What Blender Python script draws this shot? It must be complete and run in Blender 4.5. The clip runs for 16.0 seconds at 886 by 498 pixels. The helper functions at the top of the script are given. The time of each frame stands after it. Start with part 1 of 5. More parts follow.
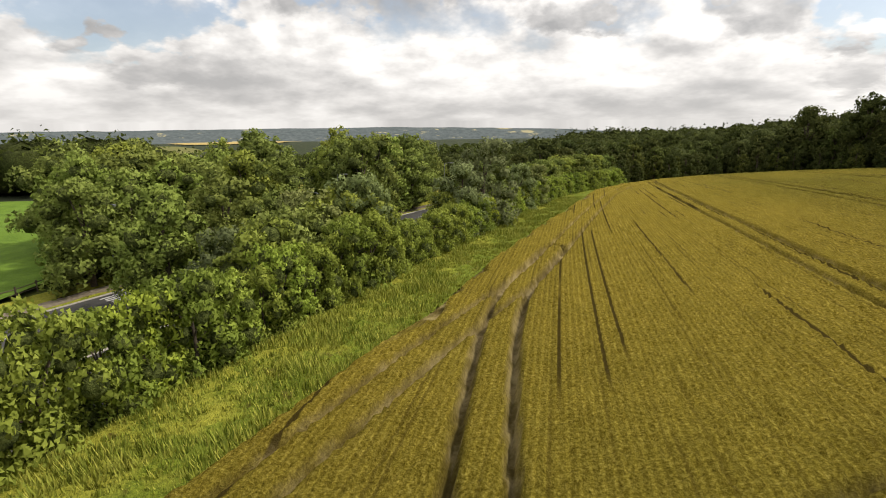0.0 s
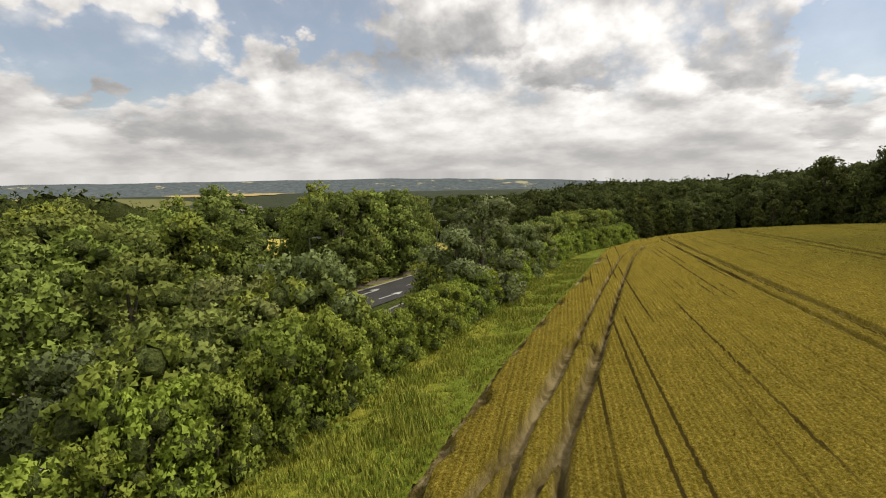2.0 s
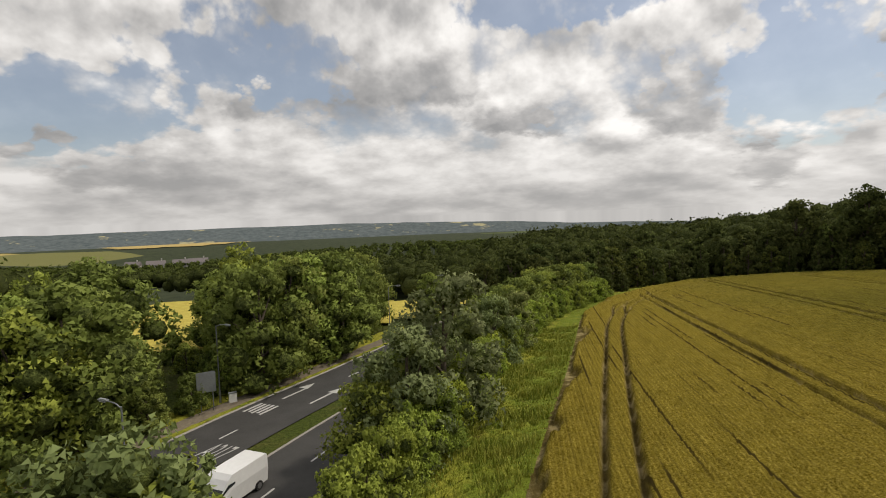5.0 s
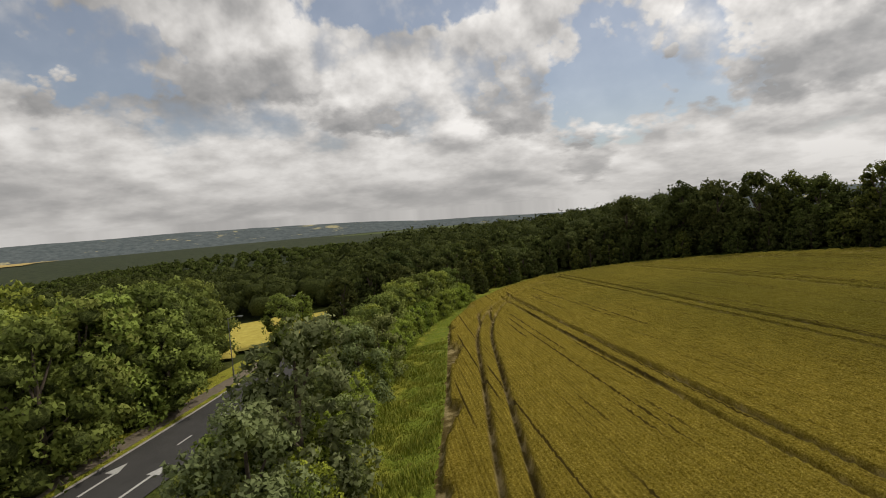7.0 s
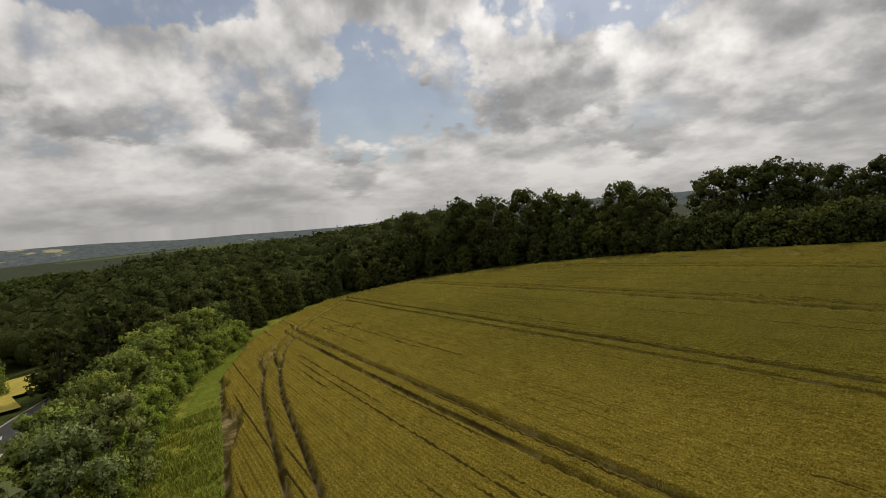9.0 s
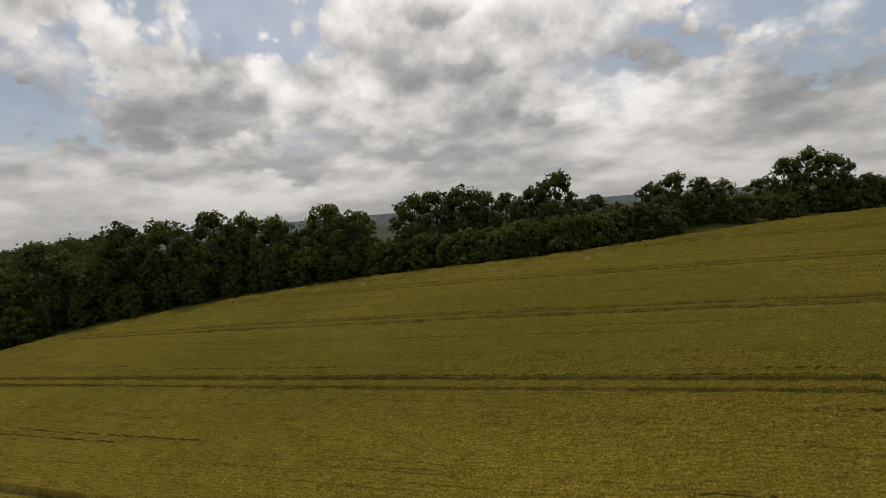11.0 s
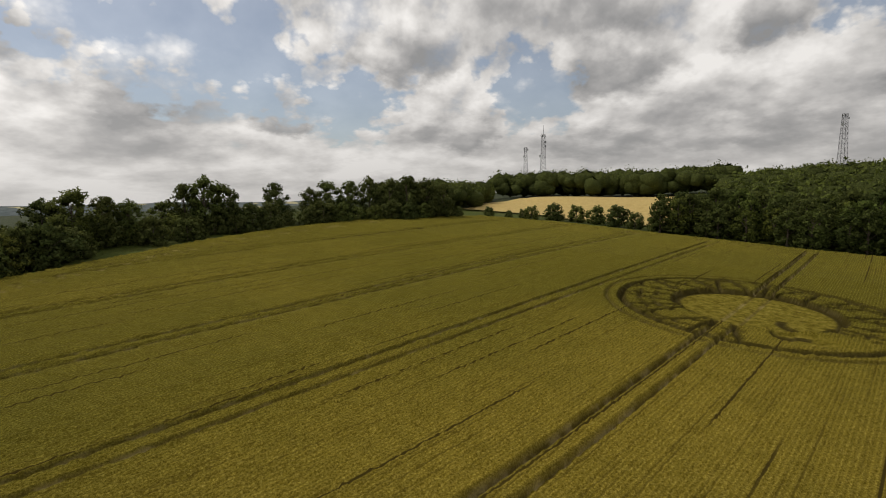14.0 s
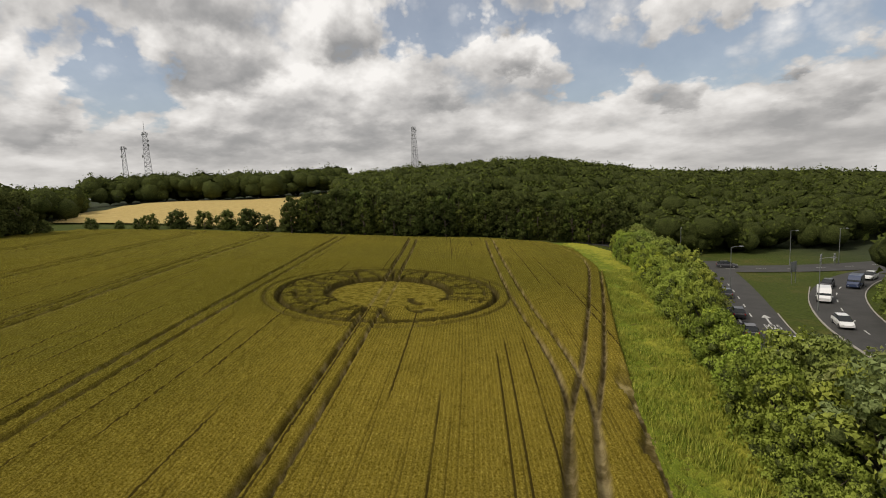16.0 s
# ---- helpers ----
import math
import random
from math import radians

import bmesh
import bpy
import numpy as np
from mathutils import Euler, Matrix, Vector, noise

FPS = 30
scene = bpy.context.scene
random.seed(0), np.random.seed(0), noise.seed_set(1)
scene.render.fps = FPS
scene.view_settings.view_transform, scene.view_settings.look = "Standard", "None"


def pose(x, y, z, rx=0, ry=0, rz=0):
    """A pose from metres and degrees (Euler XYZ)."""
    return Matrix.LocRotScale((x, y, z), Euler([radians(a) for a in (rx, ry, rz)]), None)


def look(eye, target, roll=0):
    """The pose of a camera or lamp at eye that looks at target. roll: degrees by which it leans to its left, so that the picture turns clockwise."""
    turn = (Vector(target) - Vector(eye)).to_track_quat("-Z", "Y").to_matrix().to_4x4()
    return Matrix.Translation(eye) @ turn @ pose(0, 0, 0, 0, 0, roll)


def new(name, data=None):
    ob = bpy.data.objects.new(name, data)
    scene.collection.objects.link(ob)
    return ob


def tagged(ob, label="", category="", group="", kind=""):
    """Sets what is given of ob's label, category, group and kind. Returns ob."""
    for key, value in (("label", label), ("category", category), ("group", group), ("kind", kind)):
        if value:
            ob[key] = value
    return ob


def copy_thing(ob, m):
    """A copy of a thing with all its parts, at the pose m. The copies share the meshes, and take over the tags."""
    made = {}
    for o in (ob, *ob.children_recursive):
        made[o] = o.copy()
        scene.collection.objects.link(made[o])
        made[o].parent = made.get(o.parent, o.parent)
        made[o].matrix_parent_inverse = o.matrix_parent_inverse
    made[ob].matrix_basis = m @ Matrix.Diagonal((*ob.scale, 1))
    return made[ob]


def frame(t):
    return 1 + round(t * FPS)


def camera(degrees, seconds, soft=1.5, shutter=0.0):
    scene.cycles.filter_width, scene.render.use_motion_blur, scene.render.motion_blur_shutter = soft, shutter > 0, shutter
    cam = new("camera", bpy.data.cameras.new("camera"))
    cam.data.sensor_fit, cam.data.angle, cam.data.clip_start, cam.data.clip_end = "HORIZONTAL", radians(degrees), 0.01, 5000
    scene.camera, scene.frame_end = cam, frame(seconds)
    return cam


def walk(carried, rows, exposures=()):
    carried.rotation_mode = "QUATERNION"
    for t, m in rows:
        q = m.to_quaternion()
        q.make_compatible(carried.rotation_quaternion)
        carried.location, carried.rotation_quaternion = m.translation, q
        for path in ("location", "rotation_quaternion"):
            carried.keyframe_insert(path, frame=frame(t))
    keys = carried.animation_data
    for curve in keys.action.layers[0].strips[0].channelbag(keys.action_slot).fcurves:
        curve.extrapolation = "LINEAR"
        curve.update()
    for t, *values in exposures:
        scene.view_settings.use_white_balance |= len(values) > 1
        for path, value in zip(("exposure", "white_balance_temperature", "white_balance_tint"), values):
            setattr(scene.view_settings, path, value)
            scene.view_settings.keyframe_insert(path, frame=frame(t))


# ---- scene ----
cam = camera(82, 16.0, soft=1.0)
PATH = [
    (0, 0.00, -0.00, 11.87, -0.23, -14.05, -0.43),
    (0.5, 0.10, 3.18, 11.97, -0.21, -12.61, -0.73),
    (1, 0.27, 6.41, 12.07, -0.39, -10.81, -1.08),
    (1.5, 0.47, 9.65, 12.15, -0.18, -9.44, -0.92),
    (2, 0.70, 12.81, 12.29, 0.23, -8.51, -0.70),
    (2.5, 0.94, 15.75, 12.60, 0.44, -7.74, -0.69),
    (3, 1.12, 18.52, 12.96, 0.41, -7.15, -0.53),
    (5.5, 2.12, 29.35, 14.56, 7.92, -3.44, -2.27),
    (6, 2.33, 31.17, 14.90, 11.81, -3.61, -2.72),
    (6.5, 2.59, 32.97, 15.27, 16.14, -3.98, -3.39),
    (7, 3.07, 34.85, 15.74, 21.10, -4.60, -4.12),
    (7.5, 3.77, 36.86, 16.14, 26.73, -5.12, -4.56),
    (8, 4.43, 38.91, 16.38, 32.74, -5.28, -4.63),
    (10.5, 11.06, 56.08, 16.28, 72.61, -4.43, -4.73),
    (11, 11.74, 57.95, 16.38, 83.42, -4.88, -4.51),
    (11.5, 12.42, 59.67, 16.52, 94.74, -5.45, -3.96),
    (12, 13.20, 61.24, 16.70, 105.93, -6.02, -3.31),
    (12.5, 14.03, 62.60, 16.91, 117.00, -6.39, -2.16),
    (13, 14.88, 63.74, 17.10, 127.61, -6.47, -1.36),
    (13.5, 15.77, 64.72, 17.31, 137.89, -6.39, -1.07),
    (14, 16.73, 65.53, 17.51, 148.39, -6.22, -0.95),
    (14.5, 17.77, 66.09, 17.70, 159.26, -6.00, -1.18),
    (15, 18.66, 66.43, 17.87, 169.93, -6.07, -1.74),
    (15.5, 19.42, 66.54, 17.97, 180.02, -6.62, -2.38),
    (16, 20.21, 66.46, 18.06, 189.32, -7.39, -2.61),
]  # seconds, place, heading to the right of +y, tilt up, roll


def aim(x, y, z, heading, tilt, roll):
    h, p = radians(heading), radians(tilt)
    return look((x, y, z), (x + math.sin(h) * math.cos(p), y + math.cos(h) * math.cos(p), z + math.sin(p)), roll)


walk(cam, [(row[0], aim(*row[1:])) for row in PATH], exposures=[(t, e, 6700, 11) for t, e in ((0.0, 0.30), (1.5, 0.10), (3.0, -0.02), (5.5, -0.24), (8.0, -0.50), (11.5, -0.62), (13.0, -0.47), (14.0, -0.37), (16.0, -0.20))])

# ---- world, sun ----
SUN_AZ, SUN_EL = radians(78), radians(50)      # to the right of +y, above the horizon
world = bpy.data.worlds.new("sky")
scene.world = world
world.use_nodes = True


def node(tree, kind, **values):
    n = tree.nodes.new(kind)
    for key, value in values.items():
        n.inputs[key].default_value = value
    return n


# cumulus heaps and clear gaps: heading, height, half width, half height, in degrees
HEAPS_NORTH = [(-32.9, 8.3, 4.5, 3.0), (-25.7, 5.6, 9.7, 3.3), (-15.2, 12.6, 4.0, 3.2), (3.4, 14.5, 10.4, 4.9), (14.2, 10.3, 9.4, 2.8), (29.4, 11.4, 7.4, 6.4), (37.6, 4.0, 4.1, 2.9), (37.8, 6.3, 6.7, 1.9),
               (60.7, 12.0, 8.8, 6.5), (47.4, 13.7, 4.6, 5.4), (54.5, 11.4, 6.9, 5.0), (62.5, 16.8, 4.4, 4.1), (69.5, 5.1, 5.0, 2.9), (67.0, 6.6, 7.1, 2.0), (82.2, 6.6, 5.6, 1.8), (82.8, 20.2, 7.9, 2.6), (88.5, 14.9, 6.6, 2.8), (94.7, 8.5, 5.3, 2.3)]
HEAPS_SOUTH = [(106.4, 14.5, 7.8, 4.6), (117.7, 9.8, 5.0, 5.1), (131.7, 8.6, 5.6, 3.5), (144.2, 15.1, 10.5, 4.6), (166.6, 13.0, 9.7, 4.9), (150.2, 7.0, 6.9, 3.2), (165.0, 5.6, 9.0, 2.4), (180.5, 15.6, 5.4, 4.2), (198.5, 11.7, 3.3, 2.2),
               (199.2, 15.7, 4.6, 1.8), (213.6, 7.5, 4.5, 2.4), (223.5, 4.9, 2.9, 1.7), (228.3, 6.0, 3.0, 2.1), (181.0, 5.5, 11.1, 2.4), (189.8, 8.7, 3.7, 1.8), (223.4, 8.8, 2.1, 1.0)]
GAPS = [(-31, 11.2, 7.5, 3.2), (38.6, 12.4, 2.8, 4.0), (18, 21.2, 6.7, 1.4), (42, 12.8, 2.4, 4.3), (-13.5, 16, 6.2, 3.0), (47.9, 13.0, 2.6, 3.7), (64.5, 20.4, 6.2, 2.5), (113.4, 15.6, 4.0, 2.2), (124.2, 14.6, 6.4, 3.6), (138.6, 9.6, 3.6, 2.2),
        (158.4, 10.3, 3.4, 2.7), (190.5, 16.6, 4.2, 2.4), (206.6, 13.6, 4.2, 2.8), (218.9, 11, 6.0, 2.0), (228, 12.5, 5.0, 2.0), (206.5, 9.5, 3.0, 1.2)]


def build_sky(tree):
    """Nishita sky with broken cumulus laid out on a flat cloud deck."""
    tree.nodes.clear()
    link = tree.links.new
    out = tree.nodes.new("ShaderNodeOutputWorld")
    sky = tree.nodes.new("ShaderNodeTexSky")
    sky.sky_type, sky.sun_disc = "NISHITA", False
    sky.sun_elevation, sky.sun_rotation = SUN_EL, SUN_AZ
    sky.air_density, sky.dust_density, sky.ozone_density = 1.0, 1.2, 1.5
    co = tree.nodes.new("ShaderNodeTexCoord")
    sep = tree.nodes.new("ShaderNodeSeparateXYZ")
    link(co.outputs["Generated"], sep.inputs[0])

    def math_node(op, a, b=None, clamp=False):
        m = tree.nodes.new("ShaderNodeMath")
        m.operation, m.use_clamp = op, clamp
        for i, v in enumerate((a, b)):
            if v is None:
                continue
            if isinstance(v, (int, float)):
                m.inputs[i].default_value = v
            else:
                link(v, m.inputs[i])
        return m.outputs[0]

    def ramp(value, stops):
        r = tree.nodes.new("ShaderNodeValToRGB")
        link(value, r.inputs[0])
        els = r.color_ramp.elements
        while len(els) < len(stops):
            els.new(0.5)
        for e, (p, c) in zip(els, stops):
            e.position, e.color = p, (*c, 1)
        return r.outputs[0]

    up = math_node("MAXIMUM", sep.outputs[2], 0.0)
    flat = math_node("SQRT", math_node("ADD", math_node("MULTIPLY", sep.outputs[0], sep.outputs[0]), math_node("MULTIPLY", sep.outputs[1], sep.outputs[1])))
    tall = math_node("MULTIPLY", math_node("LOGARITHM", math_node("ADD", up, 0.11), math.e), 0.95)
    comb = tree.nodes.new("ShaderNodeCombineXYZ")
    link(math_node("DIVIDE", math_node("MULTIPLY", sep.outputs[0], 2.0), flat), comb.inputs[0])
    link(math_node("DIVIDE", math_node("MULTIPLY", sep.outputs[1], 2.0), flat), comb.inputs[1])
    link(tall, comb.inputs[2])

    def moved(offset):
        m = tree.nodes.new("ShaderNodeVectorMath")
        m.inputs[1].default_value = offset
        link(comb.outputs[0], m.inputs[0])
        return m.outputs[0]

    def noise_at(vector, scale, detail, rough, distortion=0.0):
        n = node(tree, "ShaderNodeTexNoise", Scale=scale, Detail=detail, Roughness=rough, Distortion=distortion)
        link(vector, n.inputs["Vector"])
        return n.outputs["Fac"]

    def puffs(vector):
        """Large heaps with billows on them."""
        heap = noise_at(vector, 1.7, 2.0, 0.5)
        cell = tree.nodes.new("ShaderNodeTexVoronoi")
        cell.feature = "SMOOTH_F1"
        cell.inputs["Scale"].default_value, cell.inputs["Smoothness"].default_value, cell.inputs["Detail"].default_value = 4.6, 0.35, 4.0
        cell.inputs["Roughness"].default_value = 0.55
        link(vector, cell.inputs["Vector"])
        billow = math_node("SUBTRACT", 0.42, cell.outputs["Distance"])
        fine = noise_at(vector, 9.0, 5.0, 0.6)
        return math_node("ADD", math_node("ADD", heap, math_node("MULTIPLY", billow, 0.30)), math_node("MULTIPLY", math_node("SUBTRACT", fine, 0.5), 0.14))

    side = (math.sin(SUN_AZ) * 0.05, math.cos(SUN_AZ) * 0.05, 0.10)
    here = puffs(comb.outputs[0])
    above = puffs(moved(side))
    far_above = noise_at(moved((side[0] * 2, side[1] * 2, 0.26)), 1.7, 2.0, 0.5)
    low = ramp(up, [(0.0, (1, 1, 1)), (0.16, (0, 0, 0))])
    # heading and height in degrees, with the seam of the heading behind the flight
    c85, s85 = math.cos(radians(85)), math.sin(radians(85))
    east = math_node("SUBTRACT", math_node("MULTIPLY", sep.outputs[0], c85), math_node("MULTIPLY", sep.outputs[1], s85))
    north = math_node("ADD", math_node("MULTIPLY", sep.outputs[1], c85), math_node("MULTIPLY", sep.outputs[0], s85))
    heading = math_node("ADD", math_node("MULTIPLY", math_node("ARCTAN2", east, north), 180 / math.pi), 85.0)
    height = math_node("MULTIPLY", math_node("ARCSINE", sep.outputs[2]), 180 / math.pi)
    spot = tree.nodes.new("ShaderNodeCombineXYZ")
    link(heading, spot.inputs[0]), link(height, spot.inputs[1])
    bend = node(tree, "ShaderNodeTexNoise", Scale=5.5, Detail=5.0, Roughness=0.6)
    link(comb.outputs[0], bend.inputs["Vector"])
    shift = tree.nodes.new("ShaderNodeVectorMath")
    shift.operation = "MULTIPLY_ADD"
    shift.inputs[1].default_value, shift.inputs[2].default_value = (7.0, 5.0, 0.0), (-3.5, -2.5, 0.0)
    link(bend.outputs["Color"], shift.inputs[0])
    loose = tree.nodes.new("ShaderNodeVectorMath")
    link(spot.outputs[0], loose.inputs[0]), link(shift.outputs[0], loose.inputs[1])
    lump = tree.nodes.new("ShaderNodeTexVoronoi")
    lump.feature = "SMOOTH_F1"
    lump.inputs["Scale"].default_value, lump.inputs["Smoothness"].default_value, lump.inputs["Detail"].default_value = 8.0, 0.25, 3.0
    lump.inputs["Roughness"].default_value = 0.5
    link(comb.outputs[0], lump.inputs["Vector"])
    rag = noise_at(comb.outputs[0], 6.0, 7.0, 0.62)
    knob = math_node("ADD", math_node("MULTIPLY", math_node("SUBTRACT", 0.36, lump.outputs["Distance"]), 1.1), math_node("MULTIPLY", math_node("SUBTRACT", rag, 0.5), 1.1))

    def oval(row):
        """How far inside an oval of the sky (1 in its middle, 0 on its rim), and how high up in it."""
        at, rise, wide, tall_ = row
        q = tree.nodes.new("ShaderNodeVectorMath")
        q.operation = "MULTIPLY_ADD"
        q.inputs[1].default_value, q.inputs[2].default_value = (1 / wide, 1 / tall_, 0), (-at / wide, -rise / tall_, 0)
        link(loose.outputs[0], q.inputs[0])
        far = tree.nodes.new("ShaderNodeVectorMath")
        far.operation = "LENGTH"
        link(q.outputs[0], far.inputs[0])
        v = tree.nodes.new("ShaderNodeVectorMath")
        v.operation = "DOT_PRODUCT"
        v.inputs[1].default_value = (0.18 if at < 78 else -0.18, 1, 0)
        link(q.outputs[0], v.inputs[0])
        return math_node("SUBTRACT", 1.0, far.outputs["Value"]), v.outputs["Value"]

    gap = 0.0
    for row in GAPS:
        inside, _ = oval(row)
        gap = math_node("MAXIMUM", math_node("MULTIPLY", math_node("SUBTRACT", inside, math_node("MULTIPLY", knob, 1.2)), 1.5, True), gap)
    fill = math_node("SUBTRACT", math_node("ADD", math_node("ADD", here, 0.19), math_node("MULTIPLY", low, 0.35)), math_node("MULTIPLY", gap, 0.36))
    cover = ramp(fill, [(0.16, (0.12, 0.12, 0.12)), (0.42, (1, 1, 1))])
    relief = math_node("MULTIPLY", math_node("SUBTRACT", here, above), 1.5)
    tone = math_node("ADD", math_node("MULTIPLY", math_node("SUBTRACT", 0.52, far_above), 1.3), 0.53)
    for row in HEAPS_NORTH + HEAPS_SOUTH:
        inside, v = oval(row)
        edge = math_node("MULTIPLY", math_node("ADD", inside, knob), 4.5, True)
        cover = math_node("MAXIMUM", cover, edge)
        own = math_node("ADD", math_node("MULTIPLY", math_node("ADD", math_node("MAXIMUM", v, -0.5), math_node("MULTIPLY", knob, 0.4)), 0.46), 0.45)
        body = math_node("MULTIPLY", math_node("ADD", inside, math_node("MULTIPLY", knob, 0.3)), 3.0, True)
        tone = math_node("ADD", tone, math_node("MULTIPLY", body, math_node("SUBTRACT", own, tone)))
    tone = math_node("ADD", tone, relief, True)
    cloud = ramp(tone, [(0.0, (0.27, 0.275, 0.28)), (0.30, (0.385, 0.385, 0.385)), (0.62, (0.60, 0.595, 0.585)), (0.95, (0.84, 0.835, 0.82))])
    haze = tree.nodes.new("ShaderNodeMixRGB")
    link(math_node("MULTIPLY", low, 0.6), haze.inputs[0]), link(cloud, haze.inputs[1])
    haze.inputs[2].default_value = (0.40, 0.395, 0.385, 1)
    veil = tree.nodes.new("ShaderNodeMixRGB")
    veil.inputs[0].default_value = 0.25
    veil.inputs[2].default_value = (5.2, 5.3, 5.4, 1)
    link(sky.outputs[0], veil.inputs[1])
    clear = node(tree, "ShaderNodeBackground", Strength=0.115)
    link(veil.outputs[0], clear.inputs[0])
    clouds = node(tree, "ShaderNodeBackground", Strength=1.0)
    toward = tree.nodes.new("ShaderNodeVectorMath")
    toward.operation = "DOT_PRODUCT"
    toward.inputs[1].default_value = (math.sin(SUN_AZ) * math.cos(SUN_EL), math.cos(SUN_AZ) * math.cos(SUN_EL), math.sin(SUN_EL))
    link(co.outputs["Generated"], toward.inputs[0])
    glow = math_node("POWER", math_node("MAXIMUM", toward.outputs["Value"], 0.0), 2.0)
    link(math_node("ADD", math_node("MULTIPLY", glow, 0.62), 1.27), clouds.inputs["Strength"])
    link(haze.outputs[0], clouds.inputs[0])
    mix = tree.nodes.new("ShaderNodeMixShader")
    link(cover, mix.inputs[0]), link(clear.outputs[0], mix.inputs[1]), link(clouds.outputs[0], mix.inputs[2])
    link(mix.outputs[0], out.inputs[0])


build_sky(world.node_tree)
sun = new("sun", bpy.data.lights.new("sun", "SUN"))
sun.data.energy, sun.data.angle, sun.data.color = 2.6, radians(3), (1.0, 0.93, 0.80)
sun.matrix_world = look((math.sin(SUN_AZ) * math.cos(SUN_EL) * 300, math.cos(SUN_AZ) * math.cos(SUN_EL) * 300, math.sin(SUN_EL) * 300), (0, 0, 0))


# ---- materials ----
def material(name, build, rough=0.9, spec=0.2):
    """A node material; build(tree, shader, link) fills it."""
    m = bpy.data.materials.new(name)
    m.use_nodes = True
    tree = m.node_tree
    shader = tree.nodes["Principled BSDF"]
    shader.inputs["Roughness"].default_value = rough
    shader.inputs["Specular IOR Level"].default_value = spec
    build(tree, shader, tree.links.new)
    return m


def tex_noise(tree, scale, detail=4.0, rough=0.6, vector=None, stretch=None, turn=0.0):
    n = node(tree, "ShaderNodeTexNoise", Scale=scale, Detail=detail, Roughness=rough)
    if vector is None:
        geo = tree.nodes.new("ShaderNodeNewGeometry")
        vector = geo.outputs["Position"]
    if stretch:
        mp = tree.nodes.new("ShaderNodeMapping")
        mp.inputs["Scale"].default_value = stretch
        mp.inputs["Rotation"].default_value = (0, 0, turn)
        tree.links.new(vector, mp.inputs["Vector"])
        vector = mp.outputs[0]
    tree.links.new(vector, n.inputs["Vector"])
    return n.outputs["Fac"]


def colours(tree, fac, stops):
    r = tree.nodes.new("ShaderNodeValToRGB")
    tree.links.new(fac, r.inputs[0])
    els = r.color_ramp.elements
    while len(els) < len(stops):
        els.new(0.5)
    for e, (p, c) in zip(els, stops):
        e.position, e.color = p, (*c, 1)
    return r.outputs[0]


def mix_colour(tree, fac, a, b, mode="MIX"):
    m = tree.nodes.new("ShaderNodeMixRGB")
    m.blend_type = mode
    for i, v in enumerate((fac, a, b)):
        if isinstance(v, (int, float)):
            m.inputs[i].default_value = v
        elif isinstance(v, tuple):
            m.inputs[i].default_value = (*v, 1)
        else:
            tree.links.new(v, m.inputs[i])
    return m.outputs[0]


def attribute(tree, name):
    a = tree.nodes.new("ShaderNodeAttribute")
    a.attribute_name = name
    return a.outputs["Fac"]


def bump(tree, shader, height, strength, distance):
    b = node(tree, "ShaderNodeBump", Strength=strength, Distance=distance)
    tree.links.new(height, b.inputs["Height"])
    tree.links.new(b.outputs[0], shader.inputs["Normal"])


def plain(name, colour, rough=0.6, metal=0.0, vary=0.12, scale=6.0):
    def build(tree, shader, link):
        n = tex_noise(tree, scale)
        dark = tuple(c * (1 - vary) for c in colour)
        light = tuple(min(1, c * (1 + vary)) for c in colour)
        link(colours(tree, n, [(0.3, dark), (0.7, light)]), shader.inputs["Base Color"])
        shader.inputs["Metallic"].default_value = metal
    return material(name, build, rough, 0.4)


def calc(tree, op, a, b=0.0, clamp=False):
    m = tree.nodes.new("ShaderNodeMath")
    m.operation, m.use_clamp = op, clamp
    for i, v in enumerate((a, b)):
        if isinstance(v, (int, float)):
            m.inputs[i].default_value = v
        else:
            tree.links.new(v, m.inputs[i])
    return m.outputs[0]


def drill_misses(tree, row, pitch, lo, hi, half, along_scale):
    """Thin gaps between single drill rows that start and stop along the way."""
    cell = calc(tree, "DIVIDE", row, pitch)
    number = calc(tree, "FLOOR", cell)
    off = calc(tree, "ABSOLUTE", calc(tree, "SUBTRACT", calc(tree, "SUBTRACT", cell, number), 0.5))
    geo = tree.nodes.new("ShaderNodeNewGeometry")
    sep = tree.nodes.new("ShaderNodeSeparateXYZ")
    tree.links.new(geo.outputs["Position"], sep.inputs[0])
    at = tree.nodes.new("ShaderNodeCombineXYZ")
    tree.links.new(calc(tree, "MULTIPLY", number, 7.31), at.inputs[0])
    tree.links.new(calc(tree, "MULTIPLY", sep.outputs[1], along_scale), at.inputs[1])
    n = node(tree, "ShaderNodeTexNoise", Scale=1.0, Detail=2.0, Roughness=0.6)
    tree.links.new(at.outputs[0], n.inputs["Vector"])
    there = colours(tree, n.outputs["Fac"], [(lo, (0, 0, 0)), (hi, (1, 1, 1))])
    line = colours(tree, off, [(half * 0.5 / pitch, (1, 1, 1)), (half / pitch, (0, 0, 0))])
    return mix_colour(tree, 1.0, there, line, "MULTIPLY")


